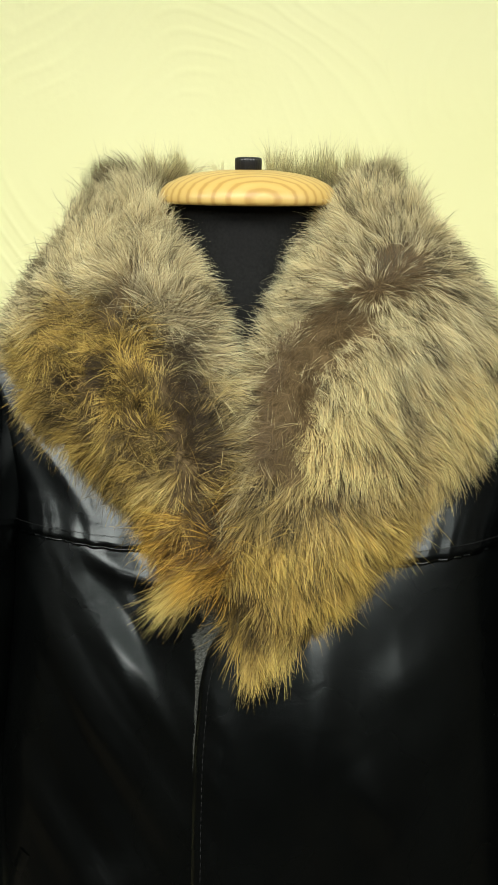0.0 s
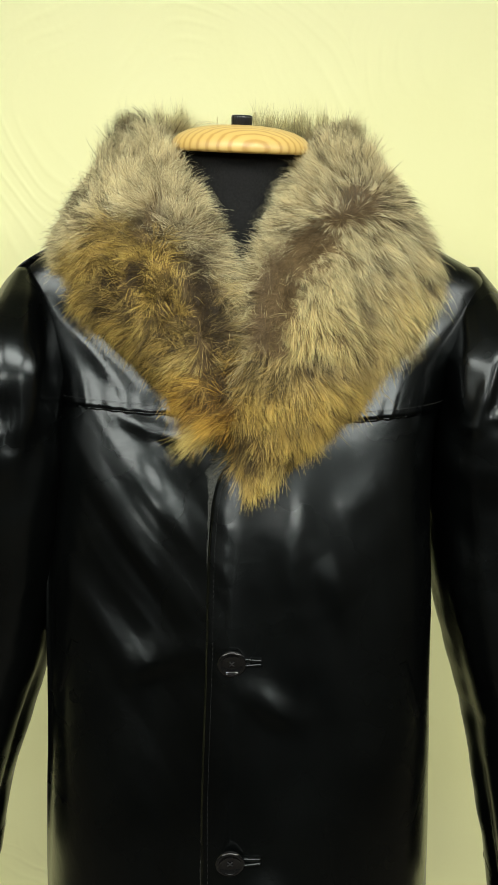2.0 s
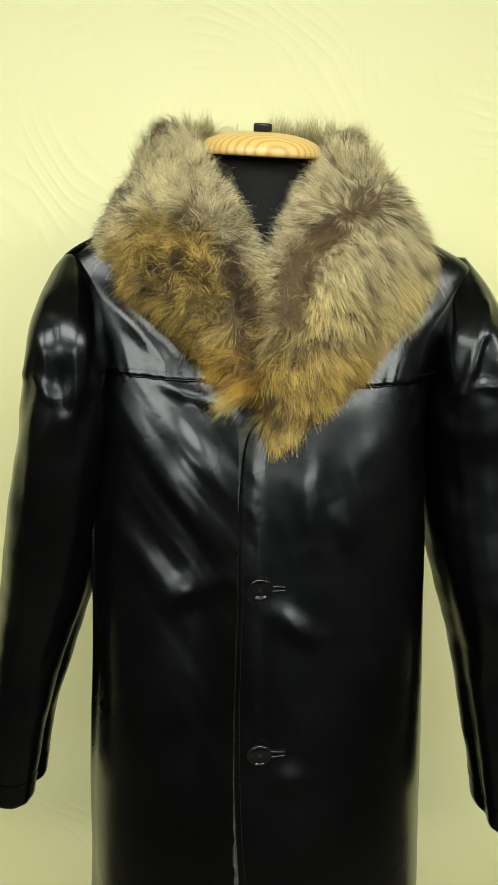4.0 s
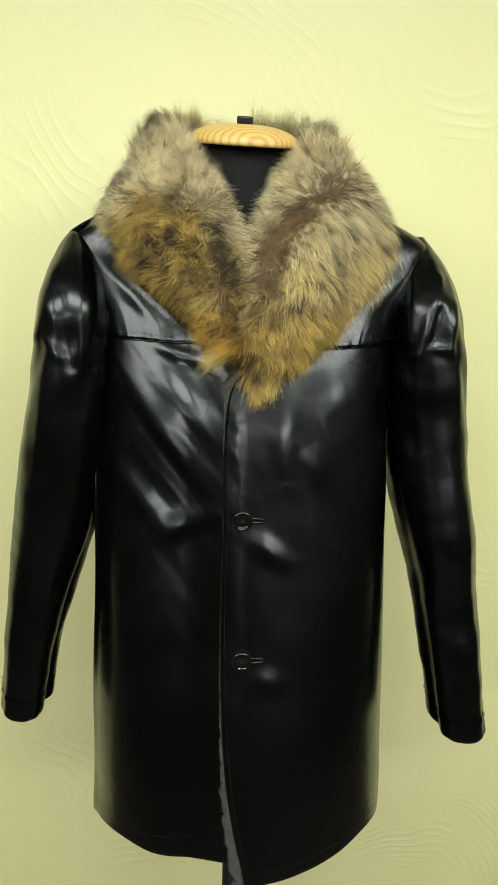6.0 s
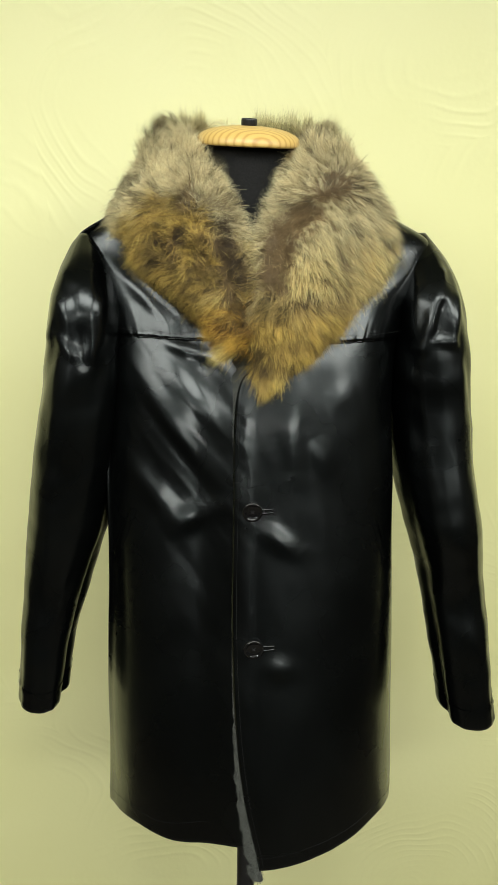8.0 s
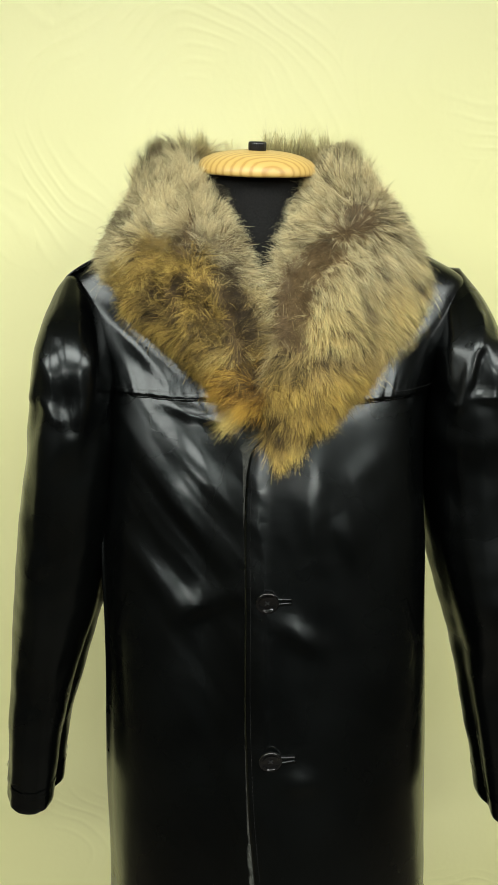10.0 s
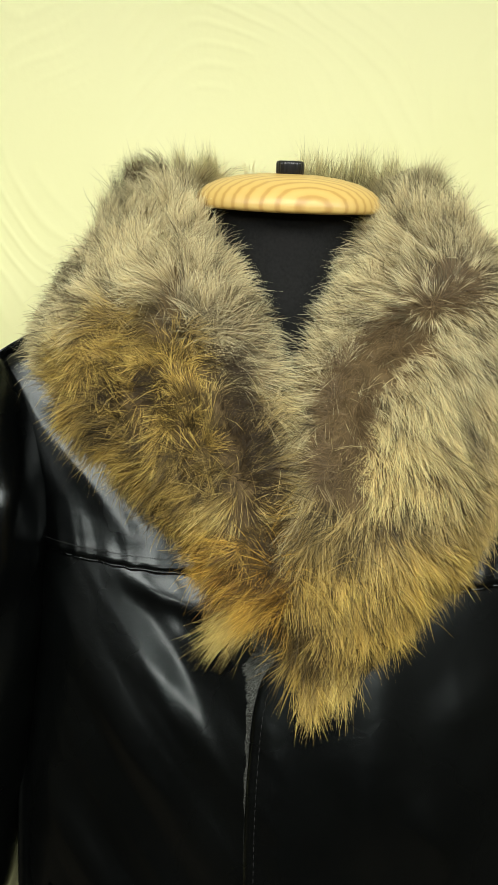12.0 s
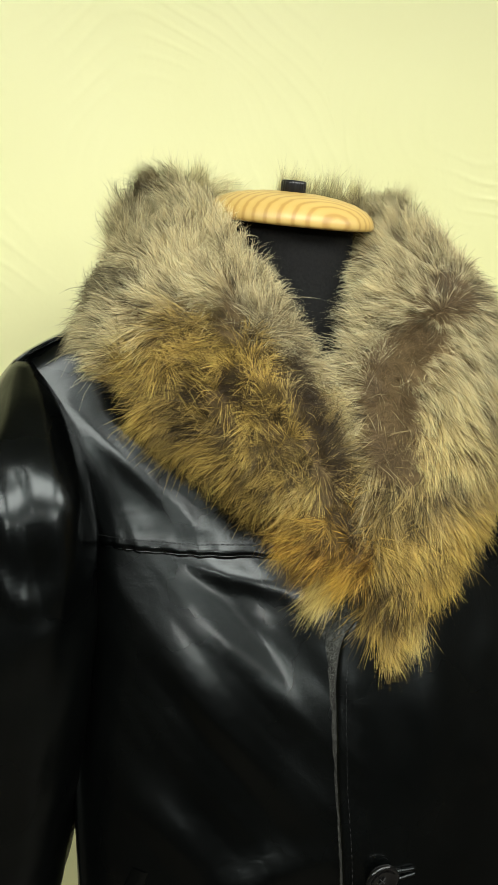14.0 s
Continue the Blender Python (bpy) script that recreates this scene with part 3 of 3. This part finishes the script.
def collar_grid(ns=300, nw=60):
    s = np.linspace(0, 14, ns)
    k = np.arange(15)
    inner = np.stack([spline(k, [p[c] for p in INNER], s) for c in range(3)], 1)
    outer = np.stack([spline(k, [p[c] for p in OUTER], s) for c in range(3)], 1)
    swell = spline(k, SWELL, s)
    w = np.linspace(0, 1, nw)
    flat = inner[:, None] * (1 - w)[None, :, None] + outer[:, None] * w[None, :, None]

    def normals(p):
        du, dv = np.gradient(p, axis=0), np.gradient(p, axis=1)
        nrm = np.cross(du, dv)
        nrm /= np.linalg.norm(nrm, axis=2)[..., None] + 1e-9
        ref = p - np.array([0.007, 0.64, 1.36])
        return nrm * np.sign((nrm * ref).sum(2))[..., None]

    n0 = normals(flat)
    n0 = n0.mean(1, keepdims=True).repeat(nw, 1)
    p = flat + n0 * (np.sin(np.pi * np.clip(w, 0, 1)) ** 0.8 * 1.0)[None, :, None] * swell[:, None, None]
    return s, w, p, normals(p)


GS, GW, GP, GN = collar_grid()
bm = bmesh.new()
sheet(bm, [[Vector(p) + UP for p in row] for row in GP[::3, ::3]])
collar = part("collar", bm, HIDE, coat, "shawl collar of raccoon fur, grey-cream above and golden brown below")
thicken(collar, 0.008, 0.0)


def towards(p, line):
    """From the nearest point of a broken line to p: the way and the distance."""
    best, vec = np.full(len(p), 9.0), np.zeros_like(p)
    for a, b in zip(line, line[1:]):
        a, b = np.array(a), np.array(b)
        t = np.clip(((p - a) @ (b - a)) / ((b - a) @ (b - a)), 0, 1)[:, None]
        d = p - (a + t * (b - a))
        r = np.linalg.norm(d, axis=1)
        near = r < best
        best[near], vec[near] = r[near], d[near]
    return vec, best


def mixc(a, b, k):
    return a * (1 - k[:, None]) + b * k[:, None]


def step(x, lo, hi):
    t = np.clip((x - lo) / (hi - lo), 0, 1)
    return t * t * (3 - 2 * t)


def field(p, scale, seed):
    return np.array([noise.noise(Vector(q) * scale + Vector((seed, seed * 2, 0))) for q in p])


PART_LEFT = [(-0.070, 0.490, 1.440), (-0.078, 0.480, 1.412), (-0.062, 0.474, 1.385), (-0.040, 0.462, 1.350)]
PART_RIGHT = [(0.121, 0.529, 1.482), (0.077, 0.508, 1.450), (0.053, 0.500, 1.430), (0.040, 0.477, 1.395), (0.035, 0.455, 1.365)]


def fur(count):
    rng = np.random.default_rng(11)
    area = np.linalg.norm(np.cross(np.gradient(GP, axis=0), np.gradient(GP, axis=1)), axis=2)
    cell = rng.choice(area.size, count, p=(area / area.sum()).ravel())
    i, j = np.unravel_index(cell, area.shape)
    fi, fj = np.clip(i + rng.random(count) - 0.5, 0, area.shape[0] - 1.001), np.clip(j + rng.random(count) - 0.5, 0, area.shape[1] - 1.001)
    i0, j0 = fi.astype(int), fj.astype(int)
    a, b = (fi - i0)[:, None], (fj - j0)[:, None]

    def at(g):
        return g[i0, j0] * (1 - a) * (1 - b) + g[i0 + 1, j0] * a * (1 - b) + g[i0, j0 + 1] * (1 - a) * b + g[i0 + 1, j0 + 1] * a * b

    p, nrm = at(GP), at(GN)
    s, w = fi / (area.shape[0] - 1) * 14, fj / (area.shape[1] - 1)
    dr = towards(p, PART_RIGHT)[1]
    bare = (s > 7) & (dr < 0.0095 + 0.009 * field(p, 60, 2.0)) & (p[:, 2] < 1.458) & (rng.random(count) < np.where(p[:, 2] > 1.37, 0.88, 0.5))
    bare |= (p[:, 1] > 0.655) & (rng.random(count) < 0.45)
    p, nrm, s, w = p[~bare], nrm[~bare], s[~bare], w[~bare]
    count = len(p)
    left = s < 7
    # the lines from which the hair parts on each lapel
    vl, dl = towards(p, PART_LEFT)
    vr, dr = towards(p, PART_RIGHT)
    dist = np.where(left, dl, dr)
    way = np.where(left[:, None], 0.75 * vl / (dl[:, None] + 0.02), vr / (dr[:, None] + 0.010))
    out_l = np.array([-0.75, -0.1, -0.55])
    low = step(p[:, 2], 1.405, 1.345)[:, None]
    way = np.where(left[:, None] & (w > 0.3)[:, None], way * (1 - 0.75 * low) + 0.75 * low * out_l, way)
    xpart = np.interp(p[:, 2], [1.25, 1.31, 1.361, 1.395, 1.430, 1.450], [0.010, 0.022, 0.035, 0.040, 0.053, 0.077])
    drape = (~left) & (p[:, 0] > xpart)
    fall = step(p[:, 2], 1.455, 1.420)[:, None]
    way = np.where(drape[:, None], way * (1 - 0.8 * fall) + 0.8 * fall * np.array([0.30, -0.1, -0.95]), way)
    tuft = (left & (p[:, 2] < 1.300))[:, None]
    way = np.where(tuft, np.array([-0.90, -0.15, -0.35]), way)
    tipz = step(p[:, 2], 1.31, 1.25)[:, None]
    way = np.where(left[:, None], way, way * (1 - 0.6 * tipz) + 0.6 * tipz * np.array([0.15, 0.0, -1.0]))
    crown = step(p[:, 2], 1.485, 1.535)
    way = way * (1 - 0.8 * crown[:, None]) + np.array([0, 0.15, 1.0]) * crown[:, None]
    rear = step(p[:, 1], 0.63, 0.68)
    way = way * (1 - rear[:, None]) + (np.array([0, 0.2, 0.9])) * rear[:, None] * (1 - 0.9 * w[:, None])
    for ear in (np.array([-0.114, 0.650, 1.582]), np.array([0.124, 0.655, 1.580])):
        reach = ear - p
        far = np.linalg.norm(reach, axis=1)
        k = np.exp(-((far / 0.050) ** 4))[:, None]
        way = way * (1 - k) + 1.6 * k * reach / (far[:, None] + 1e-6)
    swirl = np.stack([field(p, 30, 1.0), field(p, 30, 4.0), field(p, 30, 8.0)], 1)
    wild = np.stack([field(p, 90, 11.0), field(p, 90, 14.0), field(p, 90, 18.0)], 1)
    messy = 0.50 + 0.9 * step(p[:, 2], 1.40, 1.30) * (w < 0.35)
    way += 0.85 * swirl + messy[:, None] * wild + rng.normal(0, 0.14, way.shape)
    way -= nrm * (way * nrm).sum(1)[:, None]
    way /= np.linalg.norm(way, axis=1)[:, None] + 1e-9
    ears = np.exp(-(np.linalg.norm(p - np.array([-0.105, 0.665, 1.54]), axis=1) / 0.03) ** 2) + np.exp(-(np.linalg.norm(p - np.array([0.105, 0.665, 1.545]), axis=1) / 0.04) ** 2)
    length = 0.030 * (0.6 + 0.55 * rng.random(count)) * np.where(left | (p[:, 2] > 1.455), 0.65 + 0.35 * step(dist, 0.0, 0.045), 0.42 + 0.58 * step(dist, 0.004, 0.04))
    length *= 1 + 1.2 * step(w, 0.28, 0.08) * rng.random(count) + 0.05 * crown + 0.35 * ears + 0.3 * rear
    length *= np.where(left, 1.0, 1 - 0.35 * tipz[:, 0])
    length *= np.where(rng.random(count) < 0.07, 1.35, 1.0)
    stand = 0.50 + 0.40 * crown + 0.5 * ears + 0.3 * rear + 0.5 * np.exp(-(dist / 0.012) ** 2) * (left | (p[:, 2] > 1.455)) + rng.normal(0, 0.08, count)
    # stray hairs lie across the others
    stray = rng.random(count) < 0.06
    way[stray] += rng.normal(0, 0.55, (stray.sum(), 3))
    way -= nrm * (way * nrm).sum(1)[:, None]
    way /= np.linalg.norm(way, axis=1)[:, None] + 1e-9
    stand = stand + np.where(stray, 0.15, 0.0)
    length = length * np.where(stray, 1.10, 1.0)
    # a dense, short, dull coat below the pale guard hairs
    wool = (rng.random(count) < 0.42) & ~stray
    length = length * np.where(wool, 0.62, 1.06)
    stand = stand * np.where(wool, 0.85, 1.0)
    # locks: hairs lean together towards the tip of their tuft
    locks = rng.choice(count, 8500, replace=False)
    lean = rng.normal(0, 0.30, (len(locks), 3))
    from mathutils.kdtree import KDTree
    tree = KDTree(len(locks))
    for k, q in enumerate(locks):
        tree.insert(p[q], k)
    tree.balance()
    number = np.array([tree.find(q)[1] for q in p])
    mine = locks[number]
    tip = p[mine] + ((way[mine] + lean[number]) * 0.86 + nrm[mine] * 0.27) * length[mine][:, None] * 1.1
    flat = tip - p
    flat -= nrm * (flat * nrm).sum(1)[:, None]
    pull = flat / (np.linalg.norm(flat, axis=1)[:, None] + 1e-9)
    k = np.where((rng.random(count) < 0.75) & ~stray, 0.45 + 0.40 * rng.random(count), 0.05)[:, None]
    way = way * (1 - k) + pull * k
    way /= np.linalg.norm(way, axis=1)[:, None] + 1e-9
    stand = stand * (0.55 + 0.95 * rng.random(len(locks))[number])
    # colours
    n1, n2 = field(p, 18, 20.0), field(p, 60, 31.0)
    side_x = p[:, 0] + 0.088 + 0.25 * (p[:, 2] - 1.39)
    oval = np.hypot(side_x / np.where(side_x > 0, 0.050, 0.068), (p[:, 2] - 1.39) / 0.070)
    gold_l = step(oval + 0.25 * n1, 1.16, 0.84)
    gold_l = np.maximum(gold_l, step(p[:, 2] + 0.02 * n1, 1.36, 1.33))
    gold_l = np.maximum(gold_l, 0.75 * step(p[:, 2] + 0.01 * n1, 1.42, 1.385))
    gold_r = 0.5 * step(p[:, 2] + 0.02 * n1 - 0.3 * (p[:, 0] - 0.1), 1.44, 1.37) + 0.5 * step(p[:, 2] + 0.02 * n1, 1.37, 1.31)
    gold = np.where(left, gold_l, gold_r) * np.where((w < 0.14) & (p[:, 2] > 1.33), 0.45, 1.0)
    rust = np.where(left, step(p[:, 2] + 0.015 * n1, 1.345, 1.30) * step(p[:, 2], 1.262, 1.285), 0.0)
    grey_root, grey_mid, grey_tip = np.array([0.036, 0.022, 0.009]), np.array([0.190, 0.132, 0.052]), np.array([0.97, 0.87, 0.53])
    gold_root, gold_mid, gold_tip = np.array([0.026, 0.014, 0.004]), np.array([0.175, 0.108, 0.022]), np.array([0.95, 0.68, 0.18])
    rust_mid, rust_tip = np.array([0.24, 0.122, 0.012]), np.array([0.90, 0.52, 0.07])
    c0 = mixc(grey_root, gold_root, gold)
    c1 = mixc(mixc(grey_mid[None], gold_mid[None], gold), rust_mid[None], rust * 0.8)
    c2 = mixc(mixc(grey_tip[None], gold_tip[None], gold), rust_tip[None], rust * 0.8)
    shade = (0.55 + 0.75 * rng.random(len(locks))[number] + 0.3 * rng.random(count) + 0.6 * n2)[:, None]
    # pale bands across the upper lapels; shade in the hollow between painted into hair colour
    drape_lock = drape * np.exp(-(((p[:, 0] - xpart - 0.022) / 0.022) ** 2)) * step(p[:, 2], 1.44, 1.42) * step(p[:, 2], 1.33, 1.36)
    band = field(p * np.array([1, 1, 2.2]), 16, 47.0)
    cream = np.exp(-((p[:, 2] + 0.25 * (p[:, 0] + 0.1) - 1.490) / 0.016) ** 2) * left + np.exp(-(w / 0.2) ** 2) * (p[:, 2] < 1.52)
    hollow_shade = np.exp(-((p[:, 2] + 0.25 * (p[:, 0] + 0.1) - 1.464) / 0.010) ** 2) * left * (w > 0.2)
    tone = (0.95 + 0.45 * cream + 1.0 * band - 0.65 * hollow_shade + 0.5 * drape_lock + 0.3 * (~left) * step(p[:, 2], 1.34, 1.40) + 0.2 * left * step(p[:, 2], 1.455, 1.475))[:, None]
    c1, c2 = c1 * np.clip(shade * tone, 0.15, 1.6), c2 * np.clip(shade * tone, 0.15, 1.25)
    c1[~wool] = 0.80 * c1[~wool] + 0.14 * c2[~wool]
    c2[wool] = c1[wool] * 0.8
    c1[wool] = c1[wool] * 0.5
    # rear hairs coloured paler, standing in for wall light shining through them
    backlit = 0.75 * step(p[:, 1], 0.67, 0.71)
    c0, c1, c2 = mixc(c0, grey_tip[None] * 0.5, backlit), mixc(c1, grey_tip[None] * 0.8, backlit), mixc(c2, grey_tip[None], backlit)
    # dark guard hairs, thicker where the lapels are nearly black

    def near(x, y, z, r):
        return np.exp(-(np.linalg.norm((p - np.array([x, y, z])) * np.array([1, 0.3, 1]), axis=1) / r) ** 2)

    spots = 0.9 * near(-0.080, 0.479, 1.412, 0.008) + 0.6 * near(-0.106, 0.479, 1.402, 0.010) + 1.0 * near(-0.042, 0.492, 1.430, 0.016) + 0.9 * near(-0.038, 0.480, 1.402, 0.015) + 0.9 * near(-0.030, 0.470, 1.378, 0.015) + 0.8 * near(-0.012, 0.445, 1.335, 0.018) + 0.7 * near(0.122, 0.520, 1.478, 0.014)
    spots += 1.5 * near(0.008, 0.430, 1.283, 0.017) + 0.9 * near(0.075, 0.446, 1.346, 0.012) + 1.5 * near(-0.112, 0.66, 1.545, 0.018) + 0.6 * near(-0.150, 0.60, 1.490, 0.025) + 0.5 * near(0.195, 0.57, 1.47, 0.02)
    lock_dark = rng.random(len(locks))[number]
    dark = (lock_dark < np.clip(0.03 + 0.14 * (~left) + 0.34 * gold * left * (w > 0.1) + 0.40 * np.clip(n1, 0, 1) + 0.8 * spots, 0, 0.92)) | (rng.random(count) < 0.08)
    dark &= backlit < 0.4
    c2[dark] = c2[dark] * 0.09
    c1[dark] = c1[dark] * np.where(rng.random(dark.sum()) < 0.6, 0.25, 0.8)[:, None]
    length = length * (1 - 0.35 * np.clip(spots, 0, 1))
    length, stand = np.minimum(length, 0.043), np.minimum(stand, 1.7)
    width = np.where(wool, 0.00046, 0.00034) * (0.6 + 0.8 * rng.random(count))
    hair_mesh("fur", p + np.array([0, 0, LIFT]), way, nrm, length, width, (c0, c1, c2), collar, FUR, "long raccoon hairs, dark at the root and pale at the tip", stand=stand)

    # tufts that draw together to a point, and the thin fringe of the collar's far edge
    def tuft_of(n, foot, spread, point, mid, end, loose=0.006, shortest=0.55):
        base = np.array(foot) + rng.normal(0, 1, (n, 3)) * np.array(spread)
        reach = np.array(point) + rng.normal(0, loose, (n, 3)) - base
        far = np.linalg.norm(reach, axis=1)
        shade_of = (0.4 + 0.9 * rng.random((n, 1)))
        return base, reach / far[:, None], far / 0.86 * (shortest + (1.05 - shortest) * rng.random(n)), np.array(mid) * shade_of * 0.4, np.array(mid) * shade_of, np.array(end) * shade_of

    tufts = [
        tuft_of(800, (-0.108, 0.655, 1.535), (0.009, 0.012, 0.006), (-0.119, 0.646, 1.588), (0.070, 0.050, 0.021), (0.22, 0.165, 0.075), 0.005, 0.4),
        tuft_of(700, (-0.085, 0.650, 1.535), (0.010, 0.012, 0.006), (-0.076, 0.650, 1.576), (0.16, 0.12, 0.05), (0.8, 0.72, 0.42), 0.010),
        tuft_of(900, (0.118, 0.655, 1.530), (0.008, 0.012, 0.006), (0.130, 0.646, 1.590), (0.13, 0.095, 0.042), (0.60, 0.52, 0.30)),
        tuft_of(700, (0.094, 0.655, 1.535), (0.008, 0.012, 0.006), (0.098, 0.650, 1.572), (0.15, 0.11, 0.05), (0.8, 0.72, 0.42), 0.008),
        tuft_of(1000, (-0.012, 0.432, 1.288), (0.008, 0.006, 0.005), (-0.046, 0.418, 1.270), (0.20, 0.125, 0.028), (0.95, 0.74, 0.24), 0.006, 0.35),
        tuft_of(900, (-0.004, 0.428, 1.296), (0.007, 0.005, 0.006), (-0.030, 0.414, 1.285), (0.24, 0.13, 0.016), (0.95, 0.62, 0.12), 0.005),
        tuft_of(500, (0.024, 0.424, 1.252), (0.005, 0.005, 0.006), (0.017, 0.408, 1.222), (0.12, 0.075, 0.018), (0.85, 0.62, 0.18), 0.004),
        tuft_of(500, (0.036, 0.424, 1.258), (0.008, 0.005, 0.007), (0.034, 0.410, 1.232), (0.20, 0.13, 0.03), (0.95, 0.72, 0.22), 0.006),
    ]
    for x in (-0.082, -0.072, -0.062, -0.052, 0.030, 0.038, 0.046, 0.054, 0.062, 0.070, 0.079, 0.088, 0.098, 0.108):
        tufts.append(tuft_of(130, (x, 0.715 - 0.35 * max(0.0, abs(x - 0.01) - 0.05), 1.560), (0.004, 0.006, 0.004), (x + 0.005 * math.sin(400 * x), 0.690, 1.606 + 0.006 * math.sin(900 * x)), (0.45, 0.40, 0.20), (0.9, 0.85, 0.52), 0.005))
    base, toward, long, k0, k1, k2 = (np.concatenate(c) for c in zip(*tufts))
    hair_mesh("fur_fringe", base + np.array([0, 0, LIFT]), toward, np.tile(np.array([[0.0, -0.9, 0.3]]), (len(base), 1)), long, np.full(len(base), 0.00034), (k0, k1, k2), collar, FUR, "pointed tufts and thin fringe of raccoon hair", stand=0.12)
    # short underfur standing in the hollows
    flat_p = p * np.array([1, 0.3, 1])
    hollow_l = towards(flat_p, [(-0.041, 0.149, 1.428), (-0.029, 0.143, 1.388), (-0.012, 0.134, 1.335), (0.004, 0.128, 1.280)])[1]
    spot_l = np.linalg.norm(flat_p - np.array([-0.080, 0.144, 1.412]), axis=1)
    star_r = np.linalg.norm(flat_p - np.array([0.121, 0.158, 1.482]), axis=1)
    gap_l = np.linalg.norm(flat_p - np.array([-0.106, 0.144, 1.402]), axis=1)
    black = left & ((hollow_l < 0.008) & (rng.random(count) < 0.2) | (spot_l < 0.006) | (gap_l < 0.003))
    brown = (~left) & ((star_r < 0.008) | ((dr < 0.011) & (p[:, 2] > 1.34) & (rng.random(count) < 0.6)))
    pick = rng.choice(np.flatnonzero(black | brown), 15000)
    jit = rng.normal(0, 0.0015, (len(pick), 3))
    some = rng.normal(0, 1, (len(pick), 3)) * 0.8 + way[pick]
    some -= nrm[pick] * (some * nrm[pick]).sum(1)[:, None]
    some /= np.linalg.norm(some, axis=1)[:, None] + 1e-9
    tint = np.where(black[pick][:, None], np.array([[0.045, 0.028, 0.011]]), np.array([[0.17, 0.118, 0.058]])) * (0.6 + 0.7 * rng.random((len(pick), 1)))
    hair_mesh("underfur", p[pick] + jit + np.array([0, 0, LIFT]), some, nrm[pick], 0.010 + 0.010 * rng.random(len(pick)), np.full(len(pick), 0.0004), (tint * 0.6, tint, tint * 1.2), collar, FUR, "short brown underfur in the partings", stand=0.9)


fur(340000)


# the shearling that shows along the edge of the overlapping front
def lining_edge():
    bm = bmesh.new()
    rows, roots, norms = [], [], []
    for t in np.linspace(0, 1, 160):
        z = 0.640 + 0.630 * t
        x1 = edge_x(z) + 0.002
        wide = float(spline([0, 0.05, 0.16, 0.33, 0.47, 0.7, 0.84, 0.92, 0.95, 0.976, 1.0], [0.014, 0.014, 0.010, 0.0045, 0.0026, 0.0022, 0.0034, 0.0070, 0.0115, 0.020, 0.026], t))
        lump = 0.4 * wide * noise.noise(Vector((0, 0, z * 90)))
        row = []
        for q in np.linspace(0, 1, 9):
            x = x1 - (wide + lump) * q
            p = body(turn_at(x, z), z, 0.0015 - 0.003 * q + 0.25 * wide * math.sin(math.pi * q))
            row.append(p)
        rows.append(row)
    sheet(bm, rows)
    ob = part("lining_edge", bm, FLEECE, left_front, "grey curly shearling lining showing at the front edge")
    thicken(ob, 0.001, 0.0)
    rng = np.random.default_rng(3)
    g = np.array([[list(p) for p in row] for row in rows])
    n = 60000
    i, j = rng.integers(0, 159, n), rng.integers(0, 8, n)
    keep = rng.random(n) < np.clip(np.abs(g[i, 8, 0] - g[i, 0, 0]) / 0.012, 0.0, 1)
    i, j = i[keep], j[keep]
    n = len(i)
    a, b = rng.random((n, 1)), rng.random((n, 1))
    p = g[i, j] * (1 - a) * (1 - b) + g[i + 1, j] * a * (1 - b) + g[i, j + 1] * (1 - a) * b + g[i + 1, j + 1] * a * b
    way = rng.normal(0, 1, (n, 3)) * np.array([1, 0.4, 1]) + np.array([-0.5, 0, 0])
    way /= np.linalg.norm(way, axis=1)[:, None]
    rise = np.tile(np.array([[-0.25, -0.96, 0.1]]), (n, 1))
    c = np.array([0.105, 0.112, 0.098])[None] * (0.35 + 1.0 * rng.random((n, 1)))
    hair_mesh("wool", p, way, rise, np.clip(0.3 * np.abs(g[i, 8, 0] - g[i, 0, 0]), 0.0012, 0.0040) * (0.5 + 0.9 * rng.random(n)), np.full(n, 0.0005), (c * 0.5, c, c), ob, FLEECE_HAIR, "short grey curly wool", steps=3)


lining_edge()
